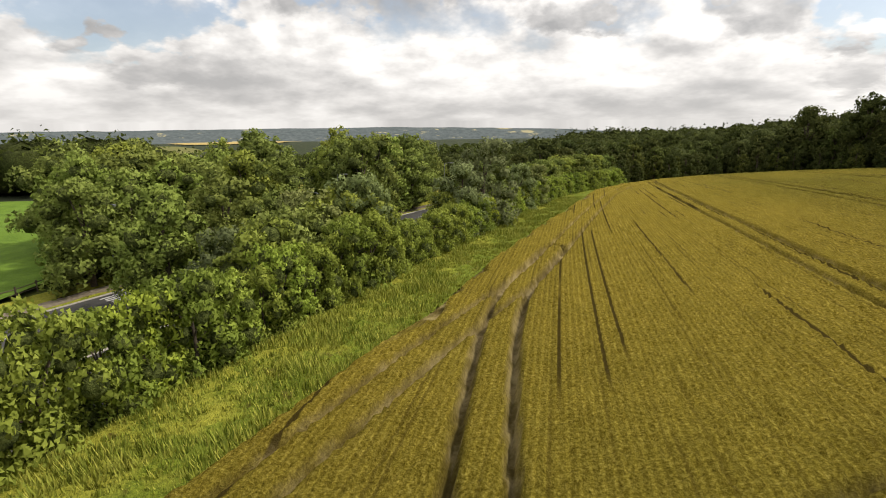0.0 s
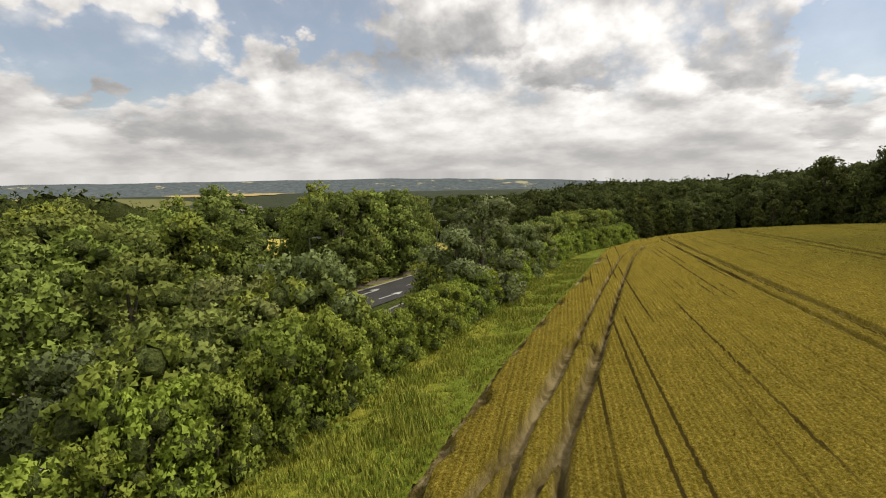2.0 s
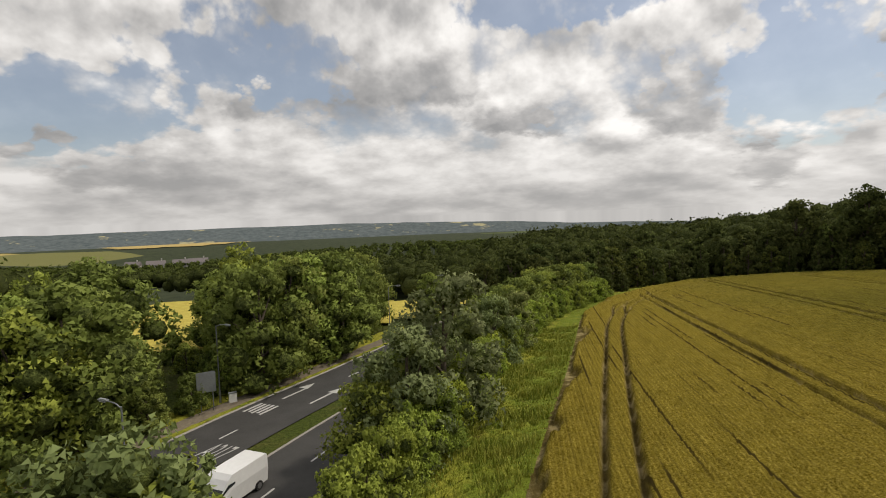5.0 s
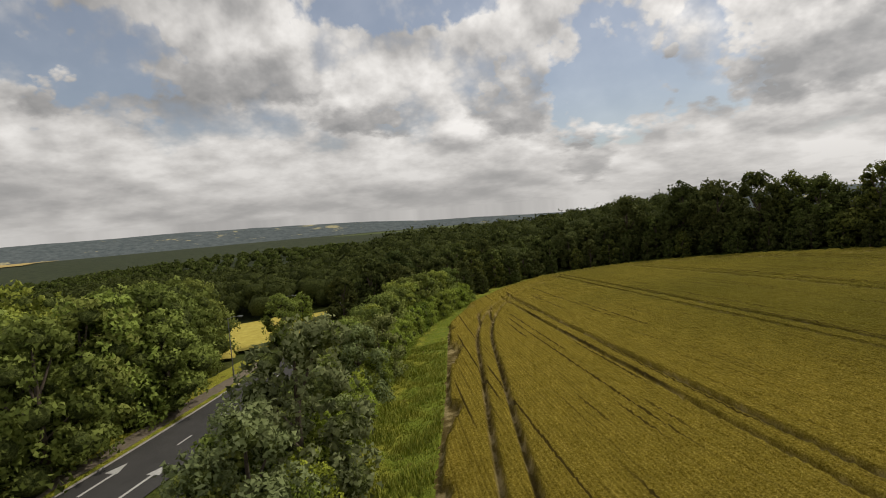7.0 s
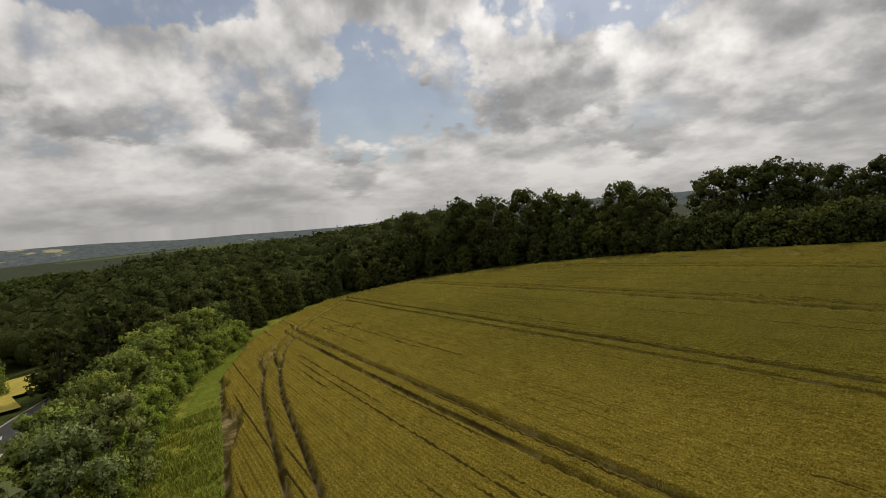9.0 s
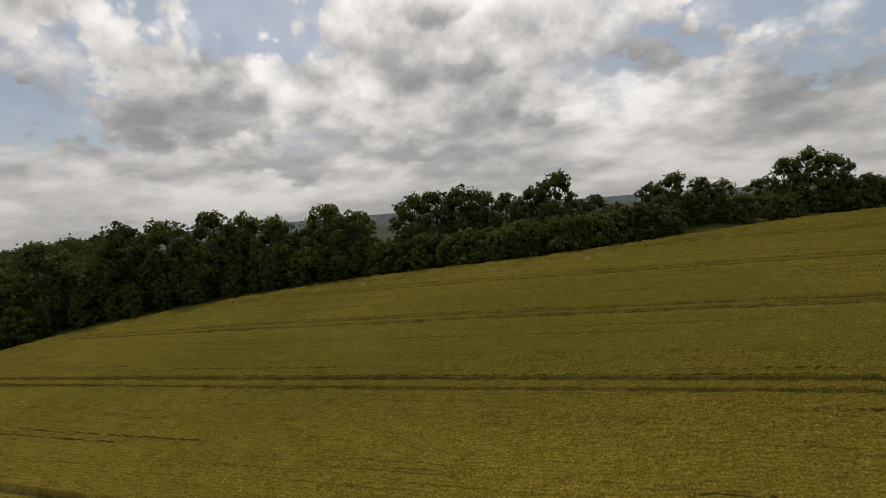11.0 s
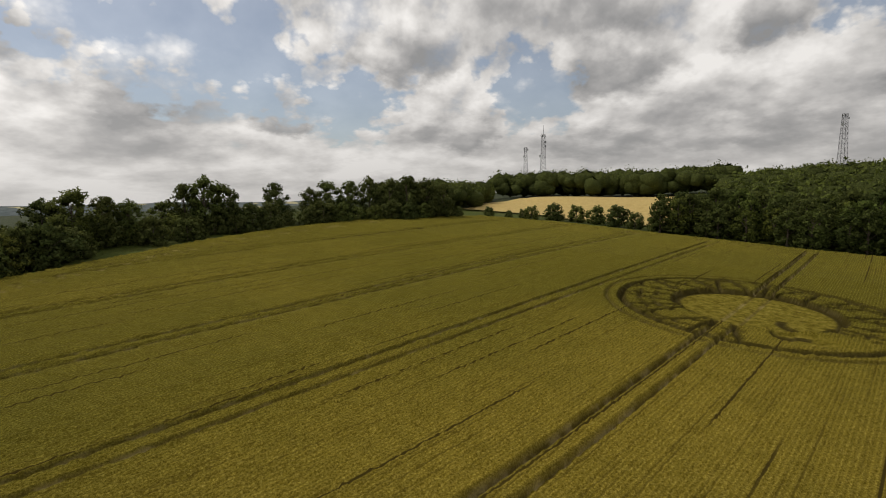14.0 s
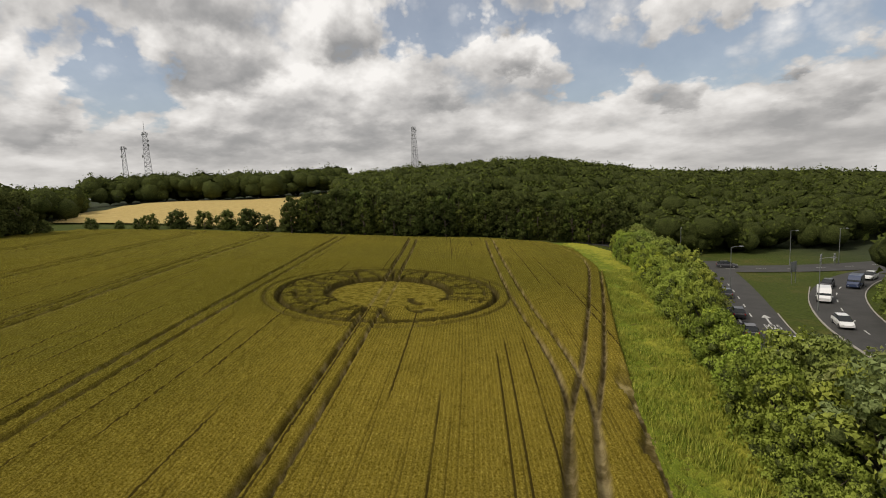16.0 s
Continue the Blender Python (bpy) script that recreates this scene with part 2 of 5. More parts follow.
def build_wheat(tree, shader, link):
    ear = tex_noise(tree, 8.0, 4.0, 0.75)
    row = attribute(tree, "row")
    wave = calc(tree, "SINE", calc(tree, "MULTIPLY", row, math.tau / 0.33))
    patch = tex_noise(tree, 0.03, 5.0, 0.6)
    mid = tex_noise(tree, 0.55, 5.0, 0.65)
    base = colours(tree, ear, [(0.28, (0.078, 0.056, 0.007)), (0.5, (0.268, 0.205, 0.026)), (0.74, (0.56, 0.45, 0.10))])
    # greener crop, darkened further to paint in cloud shade
    green = colours(tree, ear, [(0.28, (0.047, 0.041, 0.006)), (0.5, (0.155, 0.134, 0.018)), (0.74, (0.33, 0.29, 0.055))])
    unripe_shaded = calc(tree, "SUBTRACT", calc(tree, "ADD", 0.95, calc(tree, "MULTIPLY", calc(tree, "SUBTRACT", patch, 0.5), 1.6)), attribute(tree, "ripe"), True)
    c = mix_colour(tree, unripe_shaded, base, green)
    c = mix_colour(tree, 0.34, c, colours(tree, wave, [(0.0, (0.35, 0.35, 0.33)), (0.75, (1, 1, 1))]), "MULTIPLY")
    c = mix_colour(tree, 0.35, c, colours(tree, mid, [(0.35, (0.62, 0.64, 0.6)), (0.65, (1.1, 1.1, 1.1))]), "MULTIPLY")
    thin = drill_misses(tree, row, 0.33, 0.52, 0.66, 0.09, 0.04)
    deep = drill_misses(tree, row, 0.99, 0.57, 0.60, 0.115, 0.018)
    c = mix_colour(tree, calc(tree, "MULTIPLY", thin, 0.55), c, (0.075, 0.055, 0.010))
    c = mix_colour(tree, calc(tree, "MULTIPLY", deep, 0.95), c, (0.052, 0.038, 0.010))
    flat = colours(tree, tex_noise(tree, 1.3, 4.0, 0.7), [(0.32, (0.085, 0.068, 0.008)), (0.5, (0.185, 0.150, 0.020)), (0.68, (0.31, 0.255, 0.05))])
    soil = colours(tree, mid, [(0.32, (0.075, 0.056, 0.016)), (0.47, (0.15, 0.115, 0.040)), (0.62, (0.42, 0.34, 0.17))])
    c = mix_colour(tree, attribute(tree, "laid"), c, flat)
    c = mix_colour(tree, attribute(tree, "bare"), c, soil)
    c = mix_colour(tree, calc(tree, "MULTIPLY", attribute(tree, "pale"), 0.35), c, colours(tree, mid, [(0.3, (0.16, 0.12, 0.05)), (0.6, (0.50, 0.40, 0.22))]))
    # shade of the crop walls at the gaps, painted as a dark tint
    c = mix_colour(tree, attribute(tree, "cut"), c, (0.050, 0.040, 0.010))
    link(c, shader.inputs["Base Color"])
    bump(tree, shader, ear, 1.0, 0.25)


def build_ground(tree, shader, link):
    fine, mid, wide = tex_noise(tree, 3.0), tex_noise(tree, 0.12, 6.0, 0.7), tex_noise(tree, 0.004, 6.0, 0.65)
    grass = colours(tree, fine, [(0.3, (0.026, 0.038, 0.007)), (0.7, (0.074, 0.094, 0.017))])
    dry = colours(tree, fine, [(0.3, (0.050, 0.050, 0.013)), (0.7, (0.115, 0.108, 0.030))])
    wood = colours(tree, mid, [(0.3, (0.022, 0.030, 0.016)), (0.7, (0.055, 0.066, 0.032))])
    cell = tree.nodes.new("ShaderNodeTexVoronoi")
    cell.inputs["Scale"].default_value = 0.0055
    geo = tree.nodes.new("ShaderNodeNewGeometry")
    link(geo.outputs["Position"], cell.inputs["Vector"])
    sep = tree.nodes.new("ShaderNodeSeparateXYZ")
    link(cell.outputs["Color"], sep.inputs[0])
    field = colours(tree, sep.outputs[0], [(0.0, (0.07, 0.09, 0.03)), (0.3, (0.10, 0.12, 0.04)), (0.6, (0.36, 0.28, 0.10)), (1.0, (0.45, 0.36, 0.15))])
    isfield = colours(tree, sep.outputs[1], [(0.91, (0, 0, 0)), (0.92, (1, 1, 1))])
    far = mix_colour(tree, mix_colour(tree, attribute(tree, "distance"), (0, 0, 0), isfield), wood, field)
    c = mix_colour(tree, colours(tree, mid, [(0.5, (0, 0, 0)), (0.7, (1, 1, 1))]), grass, dry)
    c = mix_colour(tree, attribute(tree, "woodland"), c, far)
    link(c, shader.inputs["Base Color"])
    bump(tree, shader, fine, 0.6, 0.3)


def build_leaf(dark, light, yellow):
    def build(tree, shader, link):
        geo = tree.nodes.new("ShaderNodeNewGeometry")
        info = tree.nodes.new("ShaderNodeObjectInfo")
        c = colours(tree, geo.outputs["Random Per Island"], [(0.0, tuple(d * 0.6 + l * 0.4 for d, l in zip(dark, light))), (0.7, light), (1.0, tuple(l * 0.6 + y * 0.4 for l, y in zip(light, yellow)))])
        tint = colours(tree, info.outputs["Random"], [(0.0, (0.62, 0.70, 0.66)), (0.3, (0.90, 0.86, 0.80)), (0.55, (1, 1, 1)), (0.8, (1.05, 1.14, 0.95)), (1.0, (1.28, 1.18, 0.85))])
        c = mix_colour(tree, 1.0, c, tint, "MULTIPLY")
        c = mix_colour(tree, 0.5, c, colours(tree, tex_noise(tree, 0.9), [(0.3, (0.55, 0.57, 0.55)), (0.7, (1.2, 1.18, 1.1))]), "MULTIPLY")
        link(c, shader.inputs["Base Color"])
        out = tree.nodes["Material Output"]
        trans = tree.nodes.new("ShaderNodeBsdfTranslucent")
        link(c, trans.inputs[0])
        mix = tree.nodes.new("ShaderNodeMixShader")
        mix.inputs[0].default_value = 0.3
        link(shader.outputs[0], mix.inputs[1]), link(trans.outputs[0], mix.inputs[2]), link(mix.outputs[0], out.inputs[0])
    return build


WHEAT = material("ripe_wheat", build_wheat, 0.95, 0.02)
GROUND = material("rough_grass_ground", build_ground, 0.95, 0.1)
LEAF = material("oak_leaf", build_leaf((0.135, 0.170, 0.038), (0.275, 0.325, 0.082), (0.36, 0.39, 0.12)), 0.8, 0.08)
LEAF_BRIGHT = material("hazel_leaf", build_leaf((0.160, 0.205, 0.034), (0.33, 0.40, 0.072), (0.42, 0.47, 0.11)), 0.8, 0.08)
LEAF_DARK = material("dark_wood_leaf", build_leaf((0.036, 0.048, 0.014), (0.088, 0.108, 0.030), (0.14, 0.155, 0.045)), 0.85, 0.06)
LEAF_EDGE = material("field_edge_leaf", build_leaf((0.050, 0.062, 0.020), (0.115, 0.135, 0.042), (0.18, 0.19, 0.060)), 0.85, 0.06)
LEAF_GREY = material("whitebeam_leaf", build_leaf((0.10, 0.125, 0.050), (0.24, 0.275, 0.125), (0.36, 0.39, 0.22)), 0.8, 0.08)


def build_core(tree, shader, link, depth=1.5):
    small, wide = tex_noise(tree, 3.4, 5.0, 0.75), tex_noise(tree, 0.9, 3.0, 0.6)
    # mottled tones below the leaf colours stand in for shade inside a crown
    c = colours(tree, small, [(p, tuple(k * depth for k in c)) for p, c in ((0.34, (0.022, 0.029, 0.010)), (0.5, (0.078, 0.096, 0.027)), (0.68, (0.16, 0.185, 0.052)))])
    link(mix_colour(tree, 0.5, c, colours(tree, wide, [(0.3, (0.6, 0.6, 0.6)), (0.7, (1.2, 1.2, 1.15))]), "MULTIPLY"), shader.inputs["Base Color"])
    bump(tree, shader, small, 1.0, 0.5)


CORE = material("shaded_crown_fill", build_core, 0.95, 0.05)
CORE_DARK = material("dark_shaded_crown_fill", lambda tree, shader, link: build_core(tree, shader, link, 0.68), 0.95, 0.05)
BARK = plain("bark", (0.09, 0.07, 0.05), 0.95, vary=0.4, scale=5.0)


def build_verge(tree, shader, link):
    fine, mid = tex_noise(tree, 6.0, 5.0, 0.7), tex_noise(tree, 0.45, 5.0, 0.65)
    a = colours(tree, fine, [(0.3, (0.075, 0.100, 0.008)), (0.7, (0.20, 0.245, 0.022))])
    b = colours(tree, fine, [(0.3, (0.17, 0.175, 0.016)), (0.7, (0.38, 0.37, 0.05))])
    across = attribute(tree, "across")
    ripe = calc(tree, "ADD", calc(tree, "MULTIPLY", across, 0.45), calc(tree, "SUBTRACT", mid, 0.24))
    c = mix_colour(tree, colours(tree, ripe, [(0.36, (0, 0, 0)), (0.56, (1, 1, 1))]), a, b)
    lodged = tex_noise(tree, 0.8, 3.0, 0.55, stretch=(1.0, 0.8, 1.0))
    c = mix_colour(tree, colours(tree, lodged, [(0.62, (0, 0, 0)), (0.68, (0.75, 0.75, 0.75))]), c, (0.085, 0.065, 0.012))
    link(c, shader.inputs["Base Color"])
    bump(tree, shader, fine, 0.8, 0.2)


VERGE = material("long_grass", build_verge, 0.9, 0.15)


def build_asphalt(tree, shader, link):
    fine, wide = tex_noise(tree, 40.0), tex_noise(tree, 0.4, 5.0)
    c = colours(tree, fine, [(0.3, (0.036, 0.035, 0.034)), (0.7, (0.066, 0.064, 0.061))])
    c = mix_colour(tree, 0.6, c, colours(tree, wide, [(0.35, (0.75, 0.75, 0.75)), (0.65, (1.2, 1.2, 1.2))]), "MULTIPLY")
    link(c, shader.inputs["Base Color"])
    bump(tree, shader, fine, 0.3, 0.02)


ASPHALT = material("worn_asphalt", build_asphalt, 0.85, 0.3)
PAINT = plain("road_paint", (0.44, 0.44, 0.42), 0.7, vary=0.2, scale=8.0)
KERB = plain("kerb_concrete", (0.30, 0.28, 0.25), 0.9, vary=0.2)
STEEL = plain("galvanised_steel", (0.24, 0.25, 0.25), 0.5, 0.6)

# ---- the lie of the land ----
QUAD = (-0.444, 6.194, -5.529, 1.023, -0.744, -2.125, -0.648)
EDGE_POLY = [(-29, -45), (-22.2, -17), (-13.2, 2.7), (-6, 18.5), (-1, 30.4), (4, 44), (8.9, 55.6), (12.5, 64), (17.4, 75), (24, 91), (32, 111), (44, 128), (60, 143), (76, 152), (90, 147),
             (100, 132), (105, 108), (106, 83), (103, 60), (102, 45), (105, 28), (109, 4), (109, -17), (105, -54), (89, -76), (66, -79), (35, -74), (8, -69), (-14, -67), (-27, -58)]
EDGE = np.array(EDGE_POLY, float)
ROAD_Z = ([-60, -30, 0, 25, 45, 75, 85, 100, 115, 140], [-4.4, -4.0, -3.5, -3.6, -3.9, -4.0, -4.1, -4.3, -4.8, -6.5])
LOW_LAND = [(-80, 211, -13), (-121, 302, -21), (-150, 380, -27), (-250, 600, -34), (-354, 855, -22), (-591, 1406, -42), (9, 185, -12), (12, 285, -22), (72, 243, -3.5), (85, 225, -2), (60, 175, -5), (140, 160, 5), (188, 160, 7), (155, 105, 7), (-46, -175, 17), (-86, -319, 27), (123, -215, 15), (-14, -231, 18), (47, -132, 5.7), (57, -211, 11.9), (107, -113, 10), (142, -185, 11)]
HIGH_LAND = [(-35, -380, 24), (174, -356, 18), (-169, -166, 7), (-296, -321, 8), (-219, -114, 5), (-90, -40, -4), (-80, 40, -3), (-60, 90, -3), (150, 30, 10), (150, -40, 12), (150, -90, 13), (400, 100, -25), (500, -200, -15), (300, 500, -45), (-300, 300, -20), (-500, -100, -6), (0, 1500, -50), (1200, 800, -60), (1300, -900, -20), (-1500, 200, -30), (-900, -1200, 0), (200, -1400, 10)]
AREA = np.array(LOW_LAND + HIGH_LAND, float)


def quad_z(x, y):
    a, b = np.clip(x, -60, 135) / 100, (np.clip(y, -100, 165) - 40) / 100
    return QUAD[0] + QUAD[1] * a + QUAD[2] * b + QUAD[3] * a * a + QUAD[4] * a * b + QUAD[5] * b * b + QUAD[6] * a**3


def smooth(v, lo, hi):
    s = np.clip((v - lo) / (hi - lo), 0, 1)
    return s * s * (3 - 2 * s)


def edge_gap(x, y, poly=EDGE, closed=True):
    """Distance to a polygon's outline, positive inside (or to an open line, always positive)."""
    x, y = np.asarray(x, float), np.asarray(y, float)
    best, inside = np.full(x.shape, 1e9), np.zeros(x.shape, bool)
    n = len(poly)
    for i in range(n if closed else n - 1):
        (ax, ay), (bx, by) = poly[i], poly[(i + 1) % n]
        dx, dy = bx - ax, by - ay
        s = np.clip(((x - ax) * dx + (y - ay) * dy) / (dx * dx + dy * dy), 0, 1)
        best = np.minimum(best, np.hypot(x - ax - s * dx, y - ay - s * dy))
        if closed and ay != by:
            inside ^= ((ay > y) != (by > y)) & (x < (bx - ax) * (y - ay) / (by - ay) + ax)
    return np.where(inside, best, -best) if closed else best


def area_z(x, y):
    top, low = np.zeros_like(x), np.zeros_like(x)
    for ax, ay, az in AREA:
        w = 1.0 / (((x - ax) ** 2 + (y - ay) ** 2) / 900.0 + 1.0) ** 1.6
        top, low = top + w * az, low + w
    return top / low


def land(x, y):
    """Height of the bare ground."""
    x, y = np.asarray(x, float), np.asarray(y, float)
    gap = edge_gap(x, y)
    z = quad_z(x, y)
    west = smooth(-gap, 6, 13) * smooth(-(x - 0.45 * (y - 40)), 0, 6) * smooth(y, -95, -60)
    z = z + (np.interp(y, *ROAD_Z) - z) * west
    out = smooth(-gap, 12, 70) * (1 - west * smooth(60 - np.abs(y - 30), -90, -20) * smooth(np.abs(x - 0.45 * (y - 60) + 12), 60, 36))
    z = z + (area_z(x, y) - z) * out
    return z - 150 * smooth(np.hypot(x, y - 30), 900, 3000)


def at_land(x, y):
    return float(land(np.array([float(x)]), np.array([float(y)]))[0])


def mesh_from(name, verts, faces, mats, smooth_shade=False):
    me = bpy.data.meshes.new(name)
    me.from_pydata(verts, [], faces)
    for m in mats:
        me.materials.append(m)
    if smooth_shade:
        me.polygons.foreach_set("use_smooth", [True] * len(me.polygons))
    me.update()
    return me


def sheet(name, xs, ys, zs, mats, keep=None, layers=None):
    """A grid of quads from 2D arrays, with those not kept left out."""
    h, w = xs.shape
    idx = np.arange(h * w).reshape(h, w)
    quads = np.stack([idx[:-1, :-1], idx[:-1, 1:], idx[1:, 1:], idx[1:, :-1]], -1).reshape(-1, 4)
    if keep is not None:
        quads = quads[keep[quads].all(1)] if keep.ndim == 1 else quads[keep.ravel()[quads].all(1)]
    used = np.unique(quads)
    lut = np.zeros(h * w, int)
    lut[used] = np.arange(len(used))
    co = np.stack([xs.ravel(), ys.ravel(), zs.ravel()], 1)[used]
    quads = lut[quads]
    me = bpy.data.meshes.new(name)
    me.vertices.add(len(co)), me.loops.add(quads.size), me.polygons.add(len(quads))
    me.vertices.foreach_set("co", co.ravel().astype(np.float32))
    me.loops.foreach_set("vertex_index", quads.ravel().astype(np.int32))
    me.polygons.foreach_set("loop_start", np.arange(0, quads.size, 4, dtype=np.int32))
    me.polygons.foreach_set("loop_total", np.full(len(quads), 4, dtype=np.int32))
    me.polygons.foreach_set("use_smooth", np.ones(len(quads), dtype=bool))
    for m in mats:
        me.materials.append(m)
    for key, values in (layers or {}).items():
        layer = me.attributes.new(key, "FLOAT", "POINT")
        layer.data.foreach_set("value", values.ravel()[used].astype(np.float32))
    me.update(), me.validate()
    return new(name, me)


def steps(lo, hi, near, lo_near, hi_near, grow=1.18):
    """Coordinates at an even pitch in the middle and ever wider outside it."""
    mid = list(np.arange(lo_near, hi_near + near, near))
    right, d = [], near
    while mid[-1] + sum(right) < hi:
        d *= grow
        right.append(d)
    left, d = [], near
    while mid[0] - sum(left) > lo:
        d *= grow
        left.append(d)
    return np.array([*(mid[0] - np.cumsum(left))[::-1], *mid, *(mid[-1] + np.cumsum(right))])


gx, gy = np.meshgrid(steps(-4700, 4700, 2.0, -110, 140), steps(-4700, 4700, 2.0, -110, 165))
ground_z = land(gx, gy)
far_wood = smooth(-edge_gap(gx, gy), 45, 80)
tagged(sheet("ground", gx, gy, ground_z, [GROUND], layers={"woodland": far_wood, "distance": smooth(np.hypot(gx, gy - 30), 500, 700)}), "rough grass and woodland ground rolling away to the hills", "ground", kind="structure")

# ---- the wheat ----
TRAM_0, TRAM_STEP, GAUGE = 26.88, 18.57, 0.95
RING = (16.5, -4.3)


HEADLAND = [(-24, -54), (-27, -44), (-26.6, -34), (-22.5, -21), (-16.2, -7.7), (-9.8, 5.5), (-4.6, 15.6), (-0.6, 23.6), (3.3, 30.4), (6.4, 36.0), (10.0, 44.6), (13.4, 53), (16.4, 60.3), (19.6, 68), (25.2, 81), (31.5, 96), (38.5, 108.5), (46, 119), (58, 131), (74, 142)]
WEST_TRAM = [(-13, -61), (-7.6, -36), (-3.2, -12.9), (0.2, 6.5), (1.6, 18), (3.4, 28.6), (6.2, 36.4), (10.0, 45.4)]
TURN_LOOP = [(36, 104), (41, 116), (50, 119), (55, 112)]


def along(line, step):
    """Points and unit directions at even steps along a line of corners, rounded off."""
    line = np.asarray(line, float)
    for _ in range(2):
        cut = [line[0]]
        for a, b in zip(line[:-1], line[1:]):
            cut += [a * 0.75 + b * 0.25, a * 0.25 + b * 0.75]
        line = np.array([*cut, line[-1]])
    run = np.r_[0, np.cumsum(np.hypot(*np.diff(line, axis=0).T))]
    at = np.arange(0, run[-1], step)
    p = np.stack([np.interp(at, run, line[:, 0]), np.interp(at, run, line[:, 1])], 1)
    d = np.gradient(p, axis=0)
    d /= np.hypot(d[:, 0], d[:, 1])[:, None]
    return list(zip(p, d))



def sway(y):
    s = (np.clip(y, -90, 160) - 40) / 50
    return 11.82 * s + 1.15 * s * s + 0.1 * s**3


def groove(d, half, soft=0.12):
    return 1 - smooth(np.abs(d), half - soft, half + soft)


def tramlines():
    u = []
    fine = list(np.arange(-15, 52, 0.2))
    u += fine
    x = fine[-1]
    while x < 134:
        near = min(abs(x - (TRAM_0 + TRAM_STEP * i)) for i in range(6))
        x += 0.24 if near < 2.0 else 1.0
        u.append(x)
    return np.array(u)


def wheat_field():
    ys = np.concatenate([np.arange(-82, -30, 0.7), np.arange(-30, 8, 0.22), np.arange(8, 90, 0.3), np.arange(90, 156, 0.7)])
    u, y = np.meshgrid(tramlines(), ys)
    x = u + sway(y)
    gap = edge_gap(x, y)
    rng = np.random.default_rng(4)
    wave = np.array([noise.noise((a * 0.06, b * 0.06, 3.0)) for a, b in zip(x[::6, ::6].ravel(), y[::6, ::6].ravel())]).reshape(x[::6, ::6].shape)
    wave = np.repeat(np.repeat(wave, 6, 0), 6, 1)[: x.shape[0], : x.shape[1]]
    bare, laid, pale = np.zeros_like(x), np.zeros_like(x), np.zeros_like(x)
    head = (gap > 7.4)
    for i in range(0, 6):
        d = u - (TRAM_0 + TRAM_STEP * i)
        for side in (-GAUGE, GAUGE):
            bare = np.maximum(bare, groove(d - side, 0.21, 0.11) * (gap > 5.0))
    rest = (x > 74) | (y < -56)
    for side in (-GAUGE, GAUGE):
        bare = np.maximum(bare, 0.8 * groove(gap - 6.3 - side, 0.21, 0.11) * rest)
    for line in (HEADLAND, WEST_TRAM, TURN_LOOP):
        pts = np.array([p for p, d in along(line, 1.0)])
        close = edge_gap(x, y, pts, False)
        bare = np.maximum(bare, groove(close - GAUGE, 0.21, 0.11))
        if line is not TURN_LOOP:
            pale = np.maximum(pale, groove(close - GAUGE, 0.22, 0.12) * smooth(y, 14, 22) * (1 - smooth(y, 38, 52)))
            bare = np.maximum(bare, 0.72 * pale)
    # ragged bare bits along the field's edge
    rag = np.array([noise.noise((a * 0.16, b * 0.16, 9.0)) for a, b in zip(x[::3, ::3].ravel(), y[::3, ::3].ravel())]).reshape(x[::3, ::3].shape)
    rag = np.repeat(np.repeat(rag, 3, 0), 3, 1)[: x.shape[0], : x.shape[1]]
    west = smooth(y, 22, 32) * smooth(44 - x, 0, 4)
    bare = np.maximum(bare, (1 - smooth(gap, 0.5 + 3.2 * np.maximum(rag, 0), 0.9 + 3.4 * np.maximum(rag, 0))) * west)
    # a sandy bare patch at the edge
    bare = np.maximum(bare, 1 - smooth(np.hypot((x - 0.4) * 1.2, (y - 33.2) * 0.8) + 0.5 * rag, 0.5, 1.1))
    # the formation
    rx, ry = x - RING[0], y - RING[1]
    r, a = np.hypot(rx, ry), np.arctan2(ry, rx)
    near = r < 19
    lines = np.maximum(groove(r - 14.9, 0.34, 0.14), 0.6 * groove(r - 16.7, 0.12, 0.12) * ((np.sin(a - 0.3) > -0.2) | (rx > 0)))
    lines = np.maximum(lines, groove(r - 8.5, 0.42, 0.14) * (ry < 3.4))
    open_side = (a > 1.50) & (a < 2.48)
    for i in range(26):
        ang = i * math.tau / 26 + rng.uniform(-0.05, 0.05) - math.pi
        bend = 0.10 * math.sin(i * 2.1)
        diff = np.angle(np.exp(1j * (a - ang - bend * (r - 12) / 3.4)))
        lines = np.maximum(lines, groove(diff * r, 0.17, 0.12) * (r > 8.5) * (r < 14.9) * ~open_side)
        for r0, span in ((rng.uniform(12.2, 13.8), 0.16), (rng.uniform(9.8, 11.4), 0.12)):
            lines = np.maximum(lines, 0.8 * groove(r - r0 - 5.0 * np.abs(diff), 0.13, 0.1) * (np.abs(diff) < span * rng.uniform(0.6, 1.0)) * (r < 14.8) * ~open_side)
    laid = np.where(near, smooth(8.2 - r, -0.2, 0.3), 0)
    laid = np.maximum(laid, 1 - smooth(np.hypot((rx + 4.4) * 0.8, ry - 9.6), 2.0, 2.6))
    eye = np.hypot(rx + 5.0, ry - 3.9)
    lines = np.maximum(lines, groove(eye - 2.4, 0.34, 0.14) * (ry - 3.9 > -0.9))
    lines = np.maximum(lines, groove(r - 8.1, 0.5, 0.14) * (a > 0.55) * (a < 1.70))
    for bx, by, bw in ((-2.5, 9.3, 0.9), (-4.3, 8.7, 0.6), (-4.4, 11.4, 1.5)):
        lines = np.maximum(lines, groove(ry - by, 0.42, 0.14) * groove(rx - bx, bw))
    # mask for the painted wall shade along the lines, faintly along the tramlines
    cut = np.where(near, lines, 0)
